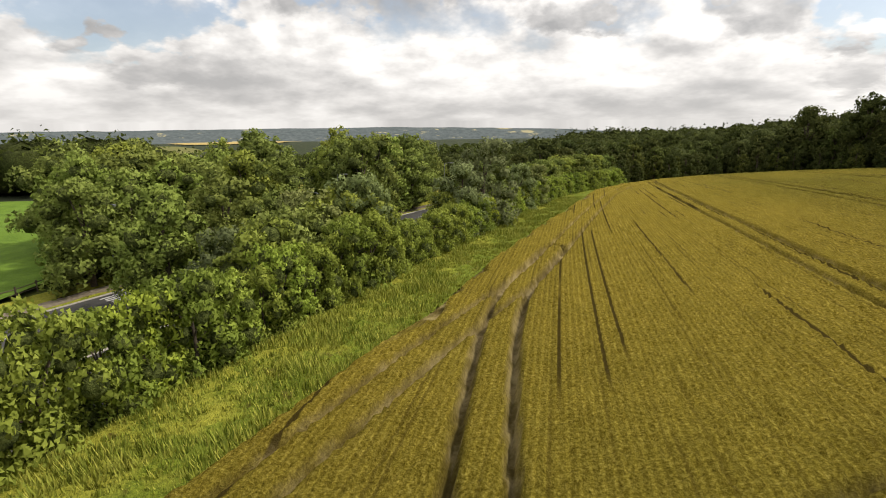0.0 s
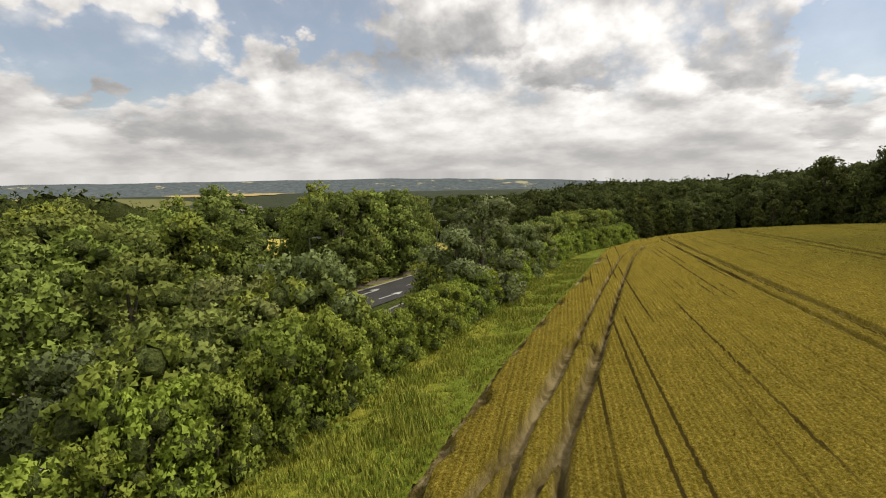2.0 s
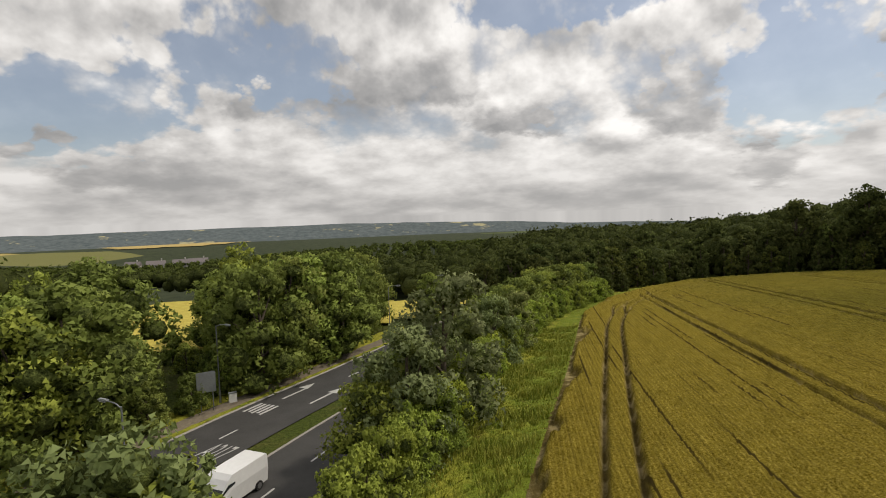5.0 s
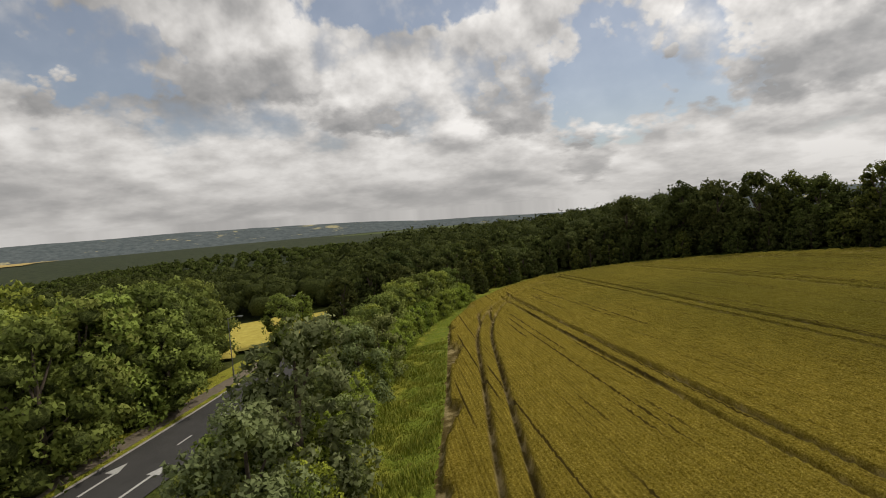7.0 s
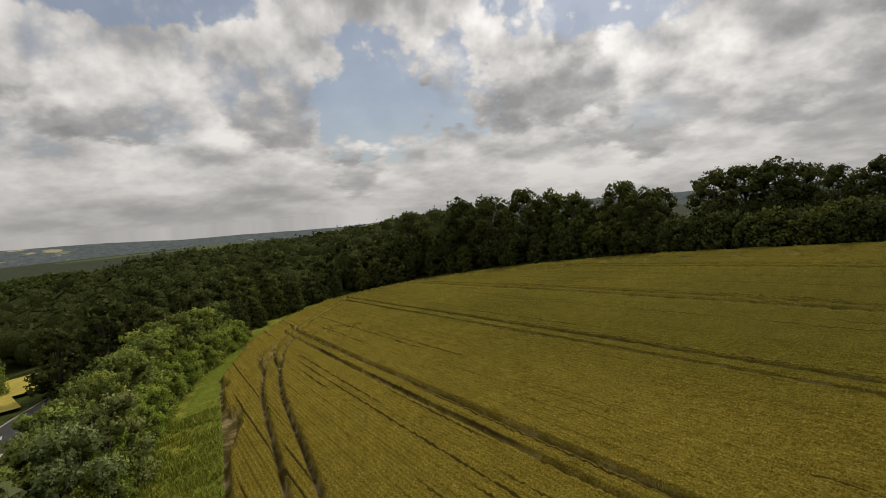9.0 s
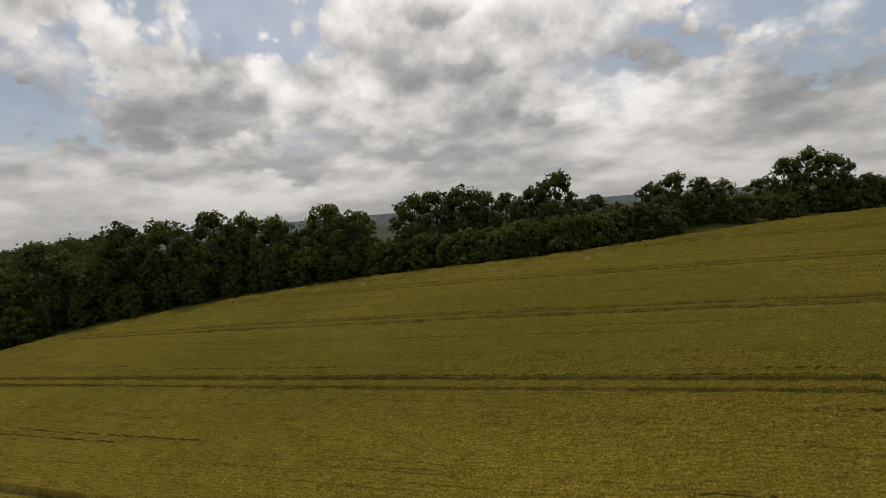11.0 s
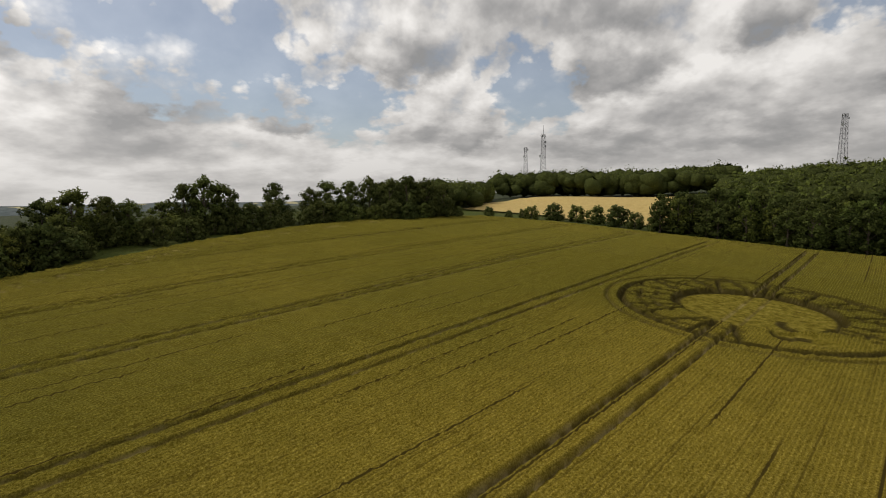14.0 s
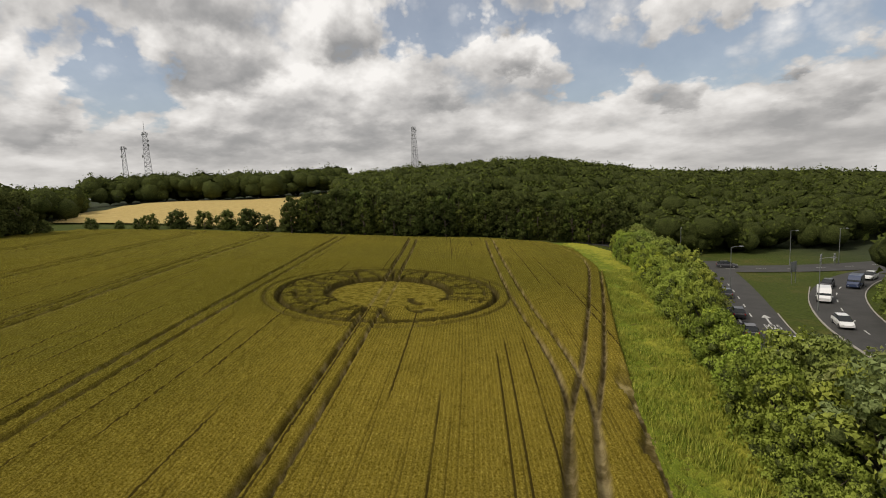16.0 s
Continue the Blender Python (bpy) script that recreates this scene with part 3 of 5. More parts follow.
    for axis in (0, 1):     # widened over the stems beside each gap, as painted shade
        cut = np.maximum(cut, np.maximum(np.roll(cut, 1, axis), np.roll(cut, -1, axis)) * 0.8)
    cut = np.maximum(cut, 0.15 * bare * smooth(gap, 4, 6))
    bare = np.where(near, np.maximum(bare * (1 - 0.45 * laid), lines), bare)
    jit = rng.normal(0, 1, x.shape)
    tall = 0.78 + 0.05 * wave + 0.06 * jit
    tall = np.where(laid > 0, tall * (1 - 0.7 * laid), tall)
    high = tall * (1 - 0.92 * np.clip(bare, 0, 1))
    high = high * smooth(gap, -0.05, 0.25) + 0.03
    z = quad_z(x, y) + high
    # where ripe is low: greener crop plus painted cloud shade, away from the near west
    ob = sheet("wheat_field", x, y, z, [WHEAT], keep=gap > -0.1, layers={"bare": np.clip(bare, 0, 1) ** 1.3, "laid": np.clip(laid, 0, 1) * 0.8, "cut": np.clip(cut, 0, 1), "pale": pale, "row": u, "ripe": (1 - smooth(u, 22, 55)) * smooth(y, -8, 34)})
    tagged(ob, "ripening wheat crop crossed by paired tractor tramlines and a flattened ring pattern", "wheat crop", kind="stuff")


wheat_field()


# ---- grass strip between crop and hedge ----
HEDGE = np.array([(-50, -62), (-42, -48), (-34, -34), (-30, -18), (-19, 8), (-14.5, 19), (-10.5, 28), (-7, 35), (-2.5, 44.5), (3.9, 57.4), (8.5, 70.2), (13.2, 81.6), (19.5, 95), (26, 108), (34, 119.5), (46, 131)], float)


def strip_sheet(name, line, offsets, lift, mat, step=1.0, label="", category="", kind="structure", z_of=land, jitter=0.0):
    """A ribbon draped along a line of the plan; offsets to the right of the way along it."""
    pts = along(line, step)
    xs, ys = [], []
    for (px, py), (tx, ty) in pts:
        xs.append([px + ty * o for o in offsets]), ys.append([py - tx * o for o in offsets])
    xs, ys = np.array(xs), np.array(ys)
    zs = z_of(xs, ys) + lift
    if jitter:
        zs = zs + np.random.default_rng(2).normal(0, jitter, zs.shape)
    across = np.repeat(np.clip(-np.array([offsets]) / 8.0, 0, 1), len(pts), 0)
    ob = sheet(name, xs, ys, zs, [mat], layers={"across": across})
    return tagged(ob, label, category, kind=kind) if label else ob


WEST = [tuple(p) for p in EDGE[:14]]
strip_sheet("grass_margin", [(-27, -58), *WEST], list(np.arange(-9.5, 0.3, 0.35)), 0.14, VERGE, 0.4, "long yellow-green grass margin beside the wheat", "grass", jitter=0.09)

# ---- roads ----
FAR_WAY = [(-92, -20), (-76, -17), (-62, -9), (-52, 0.5), (-44, 11), (-38.5, 22), (-33.5, 34), (-28.5, 44.5), (-22, 56), (-16, 66.5), (-10.4, 76.4), (-5, 85), (0, 93.5), (5, 102.5), (9.5, 111), (12.5, 117), (18, 128), (29, 145), (45, 167)]
NEAR_WAY = [(-64, -46), (-53, -26), (-44, -11), (-37, 0), (-31, 9.5), (-26, 19.5), (-21.5, 29.5), (-17, 40), (-12.5, 50.5), (-8, 60), (-3.8, 68), (0.2, 75), (3.6, 82), (7, 90), (11, 98.5), (15, 106), (18, 112.5), (23.5, 123), (34.5, 141), (51, 163)]
CROSS_WAY = [(-40, -64), (-50, -46), (-60, -34), (-80, -26), (-112, -24), (-150, -10)]
strip_sheet("road", FAR_WAY, list(np.linspace(-3.65, 3.65, 7)), 0.10, ASPHALT, 1.5, "grey asphalt dual carriageway with worn lane markings", "road")
strip_sheet("road", NEAR_WAY, list(np.linspace(-3.65, 3.65, 7)), 0.115, ASPHALT, 1.5, "grey asphalt carriageway beside the hedge", "road")
strip_sheet("road", CROSS_WAY, list(np.linspace(-4.5, 4.5, 7)), 0.13, ASPHALT, 1.5, "asphalt road crossing at the junction", "road")


# ---- trees ----
def unit(v):
    return v / np.linalg.norm(v, axis=1)[:, None]


def leaf_cloud(rng, blobs, count, size, squash=0.85, clumps=20):
    """Loose leaf sprays on small clumps over the shells of a set of balls: corners, triangles and soft outward normals."""
    blobs = np.array(blobs)
    weights = blobs[:, 3] ** 2
    many = len(blobs) * clumps
    b = blobs[rng.choice(len(blobs), many, p=weights / weights.sum())]
    d = unit(rng.normal(0, 1, (many, 3)))
    d[:, 2] = np.where(d[:, 2] < -0.5, -d[:, 2], d[:, 2])
    sub = np.concatenate([b[:, :3] + d * b[:, 3:] * rng.uniform(0.62, 0.98, (many, 1)) * np.array([1, 1, squash]), b[:, 3:] * rng.uniform(0.26, 0.46, (many, 1))], 1)
    pick = rng.choice(many, count)
    c, out = sub[pick], d[pick]
    e = unit(rng.normal(0, 1, (count, 3)) + out * 0.7)
    p = c[:, :3] + e * c[:, 3:] * rng.uniform(0.55, 1.15, (count, 1))
    n = unit(e + rng.normal(0, 0.6, (count, 3)))
    t = unit(np.cross(n, rng.normal(0, 1, (count, 3))))
    w = np.cross(n, t)
    s = size * rng.uniform(0.6, 1.3, (count, 1))
    tri = np.stack([p - t * s, p + t * s * 0.75 - w * s * 0.75, p + t * s * 0.55 + w * s * 0.85], 1)
    soft = unit(n * 0.22 + e * 0.7 + out * 0.6)
    return [tuple(v) for v in tri.reshape(-1, 3).tolist()], [(k, k + 1, k + 2) for k in range(0, 3 * count, 3)], np.repeat(soft, 3, 0)


def soften(me, soft):
    """Leaf corners take their clump's outward normals; the rest keep their own."""
    n = np.empty(len(me.vertices) * 3, np.float32)
    me.vertices.foreach_get("normal", n)
    n = n.reshape(-1, 3)
    n[: len(soft)] = soft
    me.normals_split_custom_set_from_vertices(n.tolist())


def ball(verts, faces, centre, radius, seg=7, rings=5, wob=0.0, rng=None):
    k = len(verts)
    for i in range(rings + 1):
        th = math.pi * i / rings
        for j in range(seg):
            f = math.tau * j / seg
            q = 1 + (rng.uniform(-wob, wob) if rng is not None else 0)
            verts.append((centre[0] + radius * q * math.sin(th) * math.cos(f), centre[1] + radius * q * math.sin(th) * math.sin(f), centre[2] + 0.85 * radius * q * math.cos(th)))
    for i in range(rings):
        for j in range(seg):
            a, b = k + i * seg + j, k + i * seg + (j + 1) % seg
            faces.append((a, a + seg, b + seg, b))


def limb(verts, faces, a, b, ra, rb, seg=6):
    a, b = np.array(a, float), np.array(b, float)
    d = (b - a) / np.linalg.norm(b - a)
    s = np.cross(d, (0.3, 0.9, 0.1))
    s /= np.linalg.norm(s)
    t = np.cross(d, s)
    k = len(verts)
    for p, r in ((a, ra), (b, rb)):
        for j in range(seg):
            f = math.tau * j / seg
            verts.append(tuple(p + r * (s * math.cos(f) + t * math.sin(f))))
    for j in range(seg):
        faces.append((k + j, k + (j + 1) % seg, k + seg + (j + 1) % seg, k + seg + j))


def part(name, me, parent, label=""):
    ob = new(name, me)
    ob.parent = parent
    return tagged(ob, label) if label else ob


def make_tree(kind, seed, height, spread, leaf, count, size, low=0.22):
    """A tree at the origin: trunk with limbs, and a crown of leaf sprays on a lumpy frame."""
    rng = np.random.default_rng(seed)
    blobs = []
    n = int(9 + spread * 1.6)
    for i in range(n):
        a = i * 2.4 + rng.uniform(-0.4, 0.4)
        v = (i + 0.5) / n
        rad = spread * (0.25 + 0.62 * math.sin(math.pi * (0.18 + 0.76 * v)) ** 0.8) * rng.uniform(0.55, 0.95) * 0.8
        h = height * (low + (0.90 - low) * v)
        blobs.append((math.cos(a) * rad, math.sin(a) * rad, h, spread * rng.uniform(0.26, 0.42) * (1.1 - 0.4 * v)))
    blobs.append((rng.uniform(-0.3, 0.3), rng.uniform(-0.3, 0.3), height - spread * 0.3, spread * 0.32))
    root = new(kind, None)
    root.empty_display_size = 0.2
    tv, tf = [], []
    limb(tv, tf, (0, 0, -0.6), (0.1, 0.05, height * 0.35), 0.028 * height, 0.02 * height, 8)
    limb(tv, tf, (0.1, 0.05, height * 0.35), (0, 0.1, height * 0.8), 0.02 * height, 0.006 * height, 7)
    for x, y, z, r in blobs[::2]:
        limb(tv, tf, (0.05, 0.05, min(z * 0.65, height * 0.55)), (x * 0.85, y * 0.85, z), 0.011 * height, 0.004 * height, 5)
    part("trunk", mesh_from("trunk", tv, tf, [BARK], True), root, "rough brown trunk and limbs")
    verts, faces, soft = leaf_cloud(rng, blobs, count, size)
    k = len(faces)
    # filler balls behind the sprays, coloured dark as the crown's inner shade
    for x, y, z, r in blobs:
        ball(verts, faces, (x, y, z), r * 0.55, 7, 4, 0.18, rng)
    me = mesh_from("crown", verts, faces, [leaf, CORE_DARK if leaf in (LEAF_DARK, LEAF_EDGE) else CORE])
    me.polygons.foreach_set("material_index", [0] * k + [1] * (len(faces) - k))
    soften(me, soft)
    part("crown", me, root)
    return root


def plant(proto, x, y, scale, turn, sink=0.15, wide=1.0):
    ob = copy_thing(proto, pose(x, y, at_land(x, y) - sink, 0, 0, turn))
    ob.scale = (scale * wide, scale * wide, scale)
    return ob


def tree_kind(kind, label, category, group, protos, rng, places, wide=(0.9, 1.15)):
    """Copies of the prototypes, in turn, at rows of x, y, height."""
    for n, (x, y, h) in enumerate(places):
        proto, base = protos[n % len(protos)]
        ob = plant(proto, x, y, h / base, rng.uniform(0, 360), wide=rng.uniform(*wide))
        tagged(ob, label, category, group)


def clear(protos):
    for root, _ in protos:
        for child in list(root.children):
            bpy.data.objects.remove(child)
        bpy.data.objects.remove(root)


rng = np.random.default_rng(11)
OAKS = [(make_tree("oak_tree", s, 12, 5.4, LEAF, 5600, 0.21, 0.08), 12) for s in (1, 2, 3, 4)]
WHITEBEAMS = [(make_tree("whitebeam_tree", s, 9, 4.2, LEAF_GREY, 8000, 0.135, 0.05), 9) for s in (21, 22)]
BUSHES = [(make_tree("hedge_shrub", s, 5, 3.2, LEAF_BRIGHT, 5000, 0.115, 0.04), 5) for s in (31, 32, 33)]
HAZELS = [(make_tree("hazel_tree", s, 8, 4.0, LEAF, 5600, 0.145, 0.04), 8) for s in (36, 37, 38)]
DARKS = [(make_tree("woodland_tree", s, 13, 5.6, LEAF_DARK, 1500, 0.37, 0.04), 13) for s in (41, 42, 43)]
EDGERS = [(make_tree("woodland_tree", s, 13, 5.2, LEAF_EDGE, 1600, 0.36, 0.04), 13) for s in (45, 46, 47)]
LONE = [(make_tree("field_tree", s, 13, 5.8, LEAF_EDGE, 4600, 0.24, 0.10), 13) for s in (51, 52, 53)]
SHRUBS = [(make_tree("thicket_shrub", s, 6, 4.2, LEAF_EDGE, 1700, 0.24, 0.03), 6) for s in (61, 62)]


def beside(line, step, offset, loose=0.6):
    """Places along a line, offset to the left of the way along it."""
    for (px, py), (tx, ty) in along(line, step):
        o = -offset + rng.uniform(-loose, loose)
        s = rng.uniform(-loose, loose)
        yield px + ty * o + tx * s, py - tx * o + ty * s


# hedge along the grass margin
HEDGE_TOP = ([-70, 4, 14, 24, 30, 33, 36, 40, 46, 140], [6.0, 6.6, 7.2, 6.4, 6.0, 6.0, 6.4, 6.2, 4.6, 4.8])
places = [(x, y, np.interp(y, *HEDGE_TOP) * rng.uniform(0.86, 1.06)) for x, y in beside(HEDGE, 2.3, 0.9, 0.4)]
tree_kind("hedge_shrub", "dense bright green hedge shrub beside the grass margin", "shrub", "hedge shrubs", BUSHES, rng, places, (0.72, 0.86))
BELT = ([-70, 2, 12, 31, 34, 44, 45.5, 47, 53, 56, 60, 64, 68, 78, 82, 90, 140], [9.5, 9.2, 6.5, 6.5, 10, 10.5, 8, 4.6, 4.4, 6.5, 8.5, 8.6, 7.2, 7.2, 8.6, 8.6, 8.8])
places = [(x, y, np.interp(y, *BELT) * rng.uniform(0.86, 1.08)) for x, y in beside(HEDGE, 3.2, 4.3, 0.5) if not (11 < y < 31 or 47 < y < 56)]
tree_kind("hazel_tree", "mid-green hazel tree in the hedge belt", "tree", "hedge belt trees", HAZELS, rng, places)
places = [(5.0, 66.0, 12.0), (2.2, 60.6, 9.4), (6.6, 71, 7.6), (12.0, 82.5, 8.2), (15.5, 89, 7.6), (-7.4, 44.2, 11.0), (-10.6, 40.8, 10.6), (-14.6, 33.5, 9.0)]
tree_kind("whitebeam_tree", "grey-green whitebeam tree between hedge and road", "tree", "whitebeam trees", WHITEBEAMS, rng, places)

# trees on the strip between the carriageways
places = [(-23.4, 41.5, 11.0), (-20.6, 46.6, 11.2), (-17.6, 52.2, 9.0)]
tree_kind("oak_tree", "young green oak tree between the carriageways", "tree", "roadside trees", OAKS, rng, places)

# trees beyond the road
places = []
for n, off in enumerate((8.2, 13, 19, 26.5)):
    for x, y in beside(FAR_WAY, 4.6 + 0.6 * n, off, 1.6):
        if y < 46 or (y < 58 and n > 1) or y > 122:
            continue
        if y > 90 and math.degrees(math.atan2(x - 2.5, y - 33)) > -4:
            continue
        if math.degrees(math.atan2(x, y)) < -38.0:
            continue
        low = -29.5 < math.degrees(math.atan2(x - 2, y - 29)) < -20 and y > 60
        places.append((x, y, rng.uniform(3.8, 4.8) if low else rng.uniform(11.0, 14.2)))
places += [(-30, 84, 15.0), (-20, 102, 15.4), (-51.5, 12.5, 10), (-56, 8, 9), (7.6, 124, 9), (13, 146, 7), (-50, 19, 9.5), (-46.5, 26, 9), (-57, 18, 9.5), (-54, 25, 10), (-51, 32, 9), (-61, 12, 9.5), (-63, 22, 9.5), (-59, 30, 9.5)]
tree_kind("oak_tree", "leafy green roadside oak tree", "tree", "roadside trees", OAKS, rng, places)

# wood and hedge on the east side, seen against the sky
EYE = (13.0, 60.0, 16.6)
places = []
for heading, rise, away in ((45.1, -0.4, 132), (51.7, 0.7, 126), (55.5, 0.7, 123), (60, 1.3, 118), (63, 0.8, 120), (66, 0.3, 113), (71.3, 1.2, 109), (74.4, 0.1, 105), (81.3, 1.5, 105), (84, 1.7, 109), (86.8, 2.0, 105),
                            (89.5, 1.3, 109), (92, 0.9, 104), (94.6, 1.2, 109), (97.4, 2.7, 106), (101.4, -0.1, 107), (107, 0.6, 114), (109.1, 1.5, 112), (111.5, 0.8, 115), (113.6, 0.4, 116), (116.5, 0.2, 122), (118.6, 1.9, 125), (120.4, 2.6, 124),
                            (122.3, 1.9, 126), (127.6, 1.9, 138), (131.2, 1.3, 138), (133.2, 2.0, 142), (135.5, 2.0, 143), (137.8, 2.4, 146), (140, 2.2, 145), (142, 2.5, 148), (144.2, 2.1, 147), (146.2, 1.6, 150)):
    x, y = EYE[0] + away * math.sin(radians(heading)), EYE[1] + away * math.cos(radians(heading))
    places.append((x, y, EYE[2] + away * math.tan(radians(rise)) - at_land(x, y)))
tree_kind("field_tree", "tall dark field-edge tree against the sky", "tree", "field edge trees", LONE, rng, places)
EAST = [(34, 122), (47, 135), (61, 149), (78, 158), (94, 153), (106, 136), (111, 110), (111, 88)]
places = []
for off, lo, hi in ((1.0, 4.5, 8.5), (6, 7, 12), (12, 8, 13.5), (19, 8, 14)):
    places += [(x, y, rng.uniform(lo, hi)) for x, y in beside(EAST, 4.8, off, 1.5)]
tree_kind("woodland_tree", "mid-green woodland tree at the field edge", "tree", "woodland trees", EDGERS, rng, places, (0.8, 1.2))
places = []
SOUTH = [(38, -80), (8, -75), (-15, -73), (-31, -64), (-42, -54), (-54, -50)]
for off, lo, hi in ((2.5, 8, 11), (8, 9, 12), (15, 10, 13), (25, 10, 13)):
    places += [(x, y, rng.uniform(lo, hi)) for x, y in beside(SOUTH, 4.8, off, 1.7)]
tree_kind("woodland_tree", "dark green woodland tree at the field edge", "tree", "woodland trees", DARKS, rng, places)
places = [(x, y, rng.uniform(5.6, 7.2)) for x, y in beside([(108, 83), (105, 60), (104, 45), (108, 24)], 3.0, 3.0, 1.2)]
places += [(x, y, rng.uniform(5.0, 6.6)) for x, y in beside([(108, 83), (105, 60), (104, 45), (108, 24)], 4.0, 8.0, 1.2)]
places += [(113, 6, 4.6), (114, -6, 4.2), (117, -9, 4.0), (112, -52, 4), (104, -68, 3.5), (98, -76, 3), (90, -82, 3.2), (84, -84, 2.6)]
places += [(77, -86, 4.2), (71, -89, 5.5), (64, -90, 5.2), (58, -90, 5.6), (51, -88, 6.2), (46, -86, 4.8), (80, -86, 3)]
for heading in np.arange(104, 148, 1.9):
    away = rng.uniform(112, 120) + max(0, heading - 116) * 1.0
    places.append((EYE[0] + away * math.sin(radians(heading)), EYE[1] + away * math.cos(radians(heading)), rng.uniform(3.5, 6.5)))
tree_kind("thicket_shrub", "rounded dark green thicket shrub on the field edge", "shrub", "thicket shrubs", SHRUBS, rng, places)
for protos in (OAKS, WHITEBEAMS, BUSHES, HAZELS, DARKS, EDGERS, LONE, SHRUBS):
    clear(protos)


# ---- woods that nobody could count ----
def far_wood(name, label, boxes, seed, leaf=LEAF_DARK, pitch=6.8, sprays=110, size=0.56):
    """Crowns on the ground of several plan polygons, joined: rows of (polygon, least height, greatest height)."""
    r = np.random.default_rng(seed)
    verts, faces, soft, cores = [], [], [], []
    for poly, lo, hi in boxes:
        poly = np.array(poly, float)
        (x0, y0), (x1, y1) = poly.min(0), poly.max(0)
        gx_, gy_ = np.meshgrid(np.arange(x0, x1, pitch), np.arange(y0, y1, pitch))
        px, py = (gx_ + r.uniform(-2.6, 2.6, gx_.shape)).ravel(), (gy_ + r.uniform(-2.6, 2.6, gy_.shape)).ravel()
        inside = edge_gap(px, py, poly) > 0
        px, py = px[inside], py[inside]
        pz = land(px, py)
        for x, y, z in zip(px, py, pz):
            h = r.uniform(lo, hi)
            rad = h * r.uniform(0.34, 0.47)
            blobs = [(x, y, z + h - rad, rad), (x + r.uniform(-1, 1) * rad, y + r.uniform(-1, 1) * rad, z + h * 0.55, rad * 0.85), (x + r.uniform(-1, 1) * rad, y + r.uniform(-1, 1) * rad, z + h * 0.35, rad * 0.9)]
            v, f, n_ = leaf_cloud(r, blobs, sprays, size, 0.85, 9)
            k = len(verts)
            verts += v
            soft.append(n_)
            faces += [tuple(i + k for i in q) for q in f]
            cores += blobs
    leaves = len(faces)
    # added balls fill each crown; their dark colour imitates its shaded inside
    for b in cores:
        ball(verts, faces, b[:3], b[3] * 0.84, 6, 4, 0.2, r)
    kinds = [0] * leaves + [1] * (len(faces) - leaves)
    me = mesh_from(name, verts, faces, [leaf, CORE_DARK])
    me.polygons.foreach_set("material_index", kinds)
    soften(me, np.concatenate(soft))
    tagged(new(name, me), label, "woodland", kind="stuff")


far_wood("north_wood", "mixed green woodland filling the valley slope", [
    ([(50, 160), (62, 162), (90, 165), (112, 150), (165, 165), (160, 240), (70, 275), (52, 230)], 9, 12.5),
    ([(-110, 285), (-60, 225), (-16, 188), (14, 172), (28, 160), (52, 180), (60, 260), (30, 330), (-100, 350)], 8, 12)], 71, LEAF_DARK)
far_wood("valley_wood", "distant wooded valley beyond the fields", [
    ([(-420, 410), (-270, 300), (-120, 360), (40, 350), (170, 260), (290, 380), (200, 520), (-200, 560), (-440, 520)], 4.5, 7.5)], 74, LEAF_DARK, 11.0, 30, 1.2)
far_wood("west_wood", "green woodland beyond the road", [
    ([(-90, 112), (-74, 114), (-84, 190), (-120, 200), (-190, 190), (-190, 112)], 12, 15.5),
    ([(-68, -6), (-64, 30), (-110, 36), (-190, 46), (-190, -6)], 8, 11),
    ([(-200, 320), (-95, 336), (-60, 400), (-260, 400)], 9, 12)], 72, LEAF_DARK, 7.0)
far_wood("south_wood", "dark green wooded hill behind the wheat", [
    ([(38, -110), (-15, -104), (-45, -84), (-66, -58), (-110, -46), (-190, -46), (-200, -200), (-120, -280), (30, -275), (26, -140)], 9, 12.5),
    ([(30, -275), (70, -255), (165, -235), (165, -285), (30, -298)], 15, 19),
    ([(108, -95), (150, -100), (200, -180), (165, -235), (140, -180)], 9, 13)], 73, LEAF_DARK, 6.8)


# ---- fields beyond ----
def build_stubble(low, high):
    def build(tree, shader, link):
        link(colours(tree, tex_noise(tree, 0.5, 5.0, 0.7), [(0.3, low), (0.7, high)]), shader.inputs["Base Color"])
        bump(tree, shader, tex_noise(tree, 4.0), 0.6, 0.3)
    return material("far_crop", build, 0.9, 0.1)


def far_field(name, label, poly, mat, lift=0.5, pitch=5.0):
    poly = np.array(poly, float)
    (x0, y0), (x1, y1) = poly.min(0) - pitch, poly.max(0) + pitch
    x, y = np.meshgrid(np.arange(x0, x1 + pitch, pitch), np.arange(y0, y1 + pitch, pitch))
    tagged(sheet(name, x, y, land(x, y) + lift, [mat], keep=edge_gap(x, y, poly) > -pitch * 0.5), label, "field", kind="structure")


YELLOW = build_stubble((0.36, 0.29, 0.05), (0.52, 0.44, 0.10))
TAN = build_stubble((0.34, 0.25, 0.09), (0.50, 0.38, 0.15))
LUSH = build_stubble((0.085, 0.15, 0.018), (0.15, 0.24, 0.032))
far_field("upper_field", "tan stubble field rising behind the hedge", [(110, -98), (44, -97), (34, -130), (36, -255), (124, -240), (140, -180)], TAN)
far_field("valley_field", "yellow ripe crop field in the valley", [(-80, 205), (-72, 150), (-42, 104), (-20, 102), (0, 120), (12, 130), (22, 150), (12, 170), (-20, 182), (-52, 210)], YELLOW)
far_field("green_field", "bright green pasture beyond the road", [(-41, 40), (-37, 50), (-48, 66), (-58, 96), (-120, 108), (-140, 40)], LUSH)
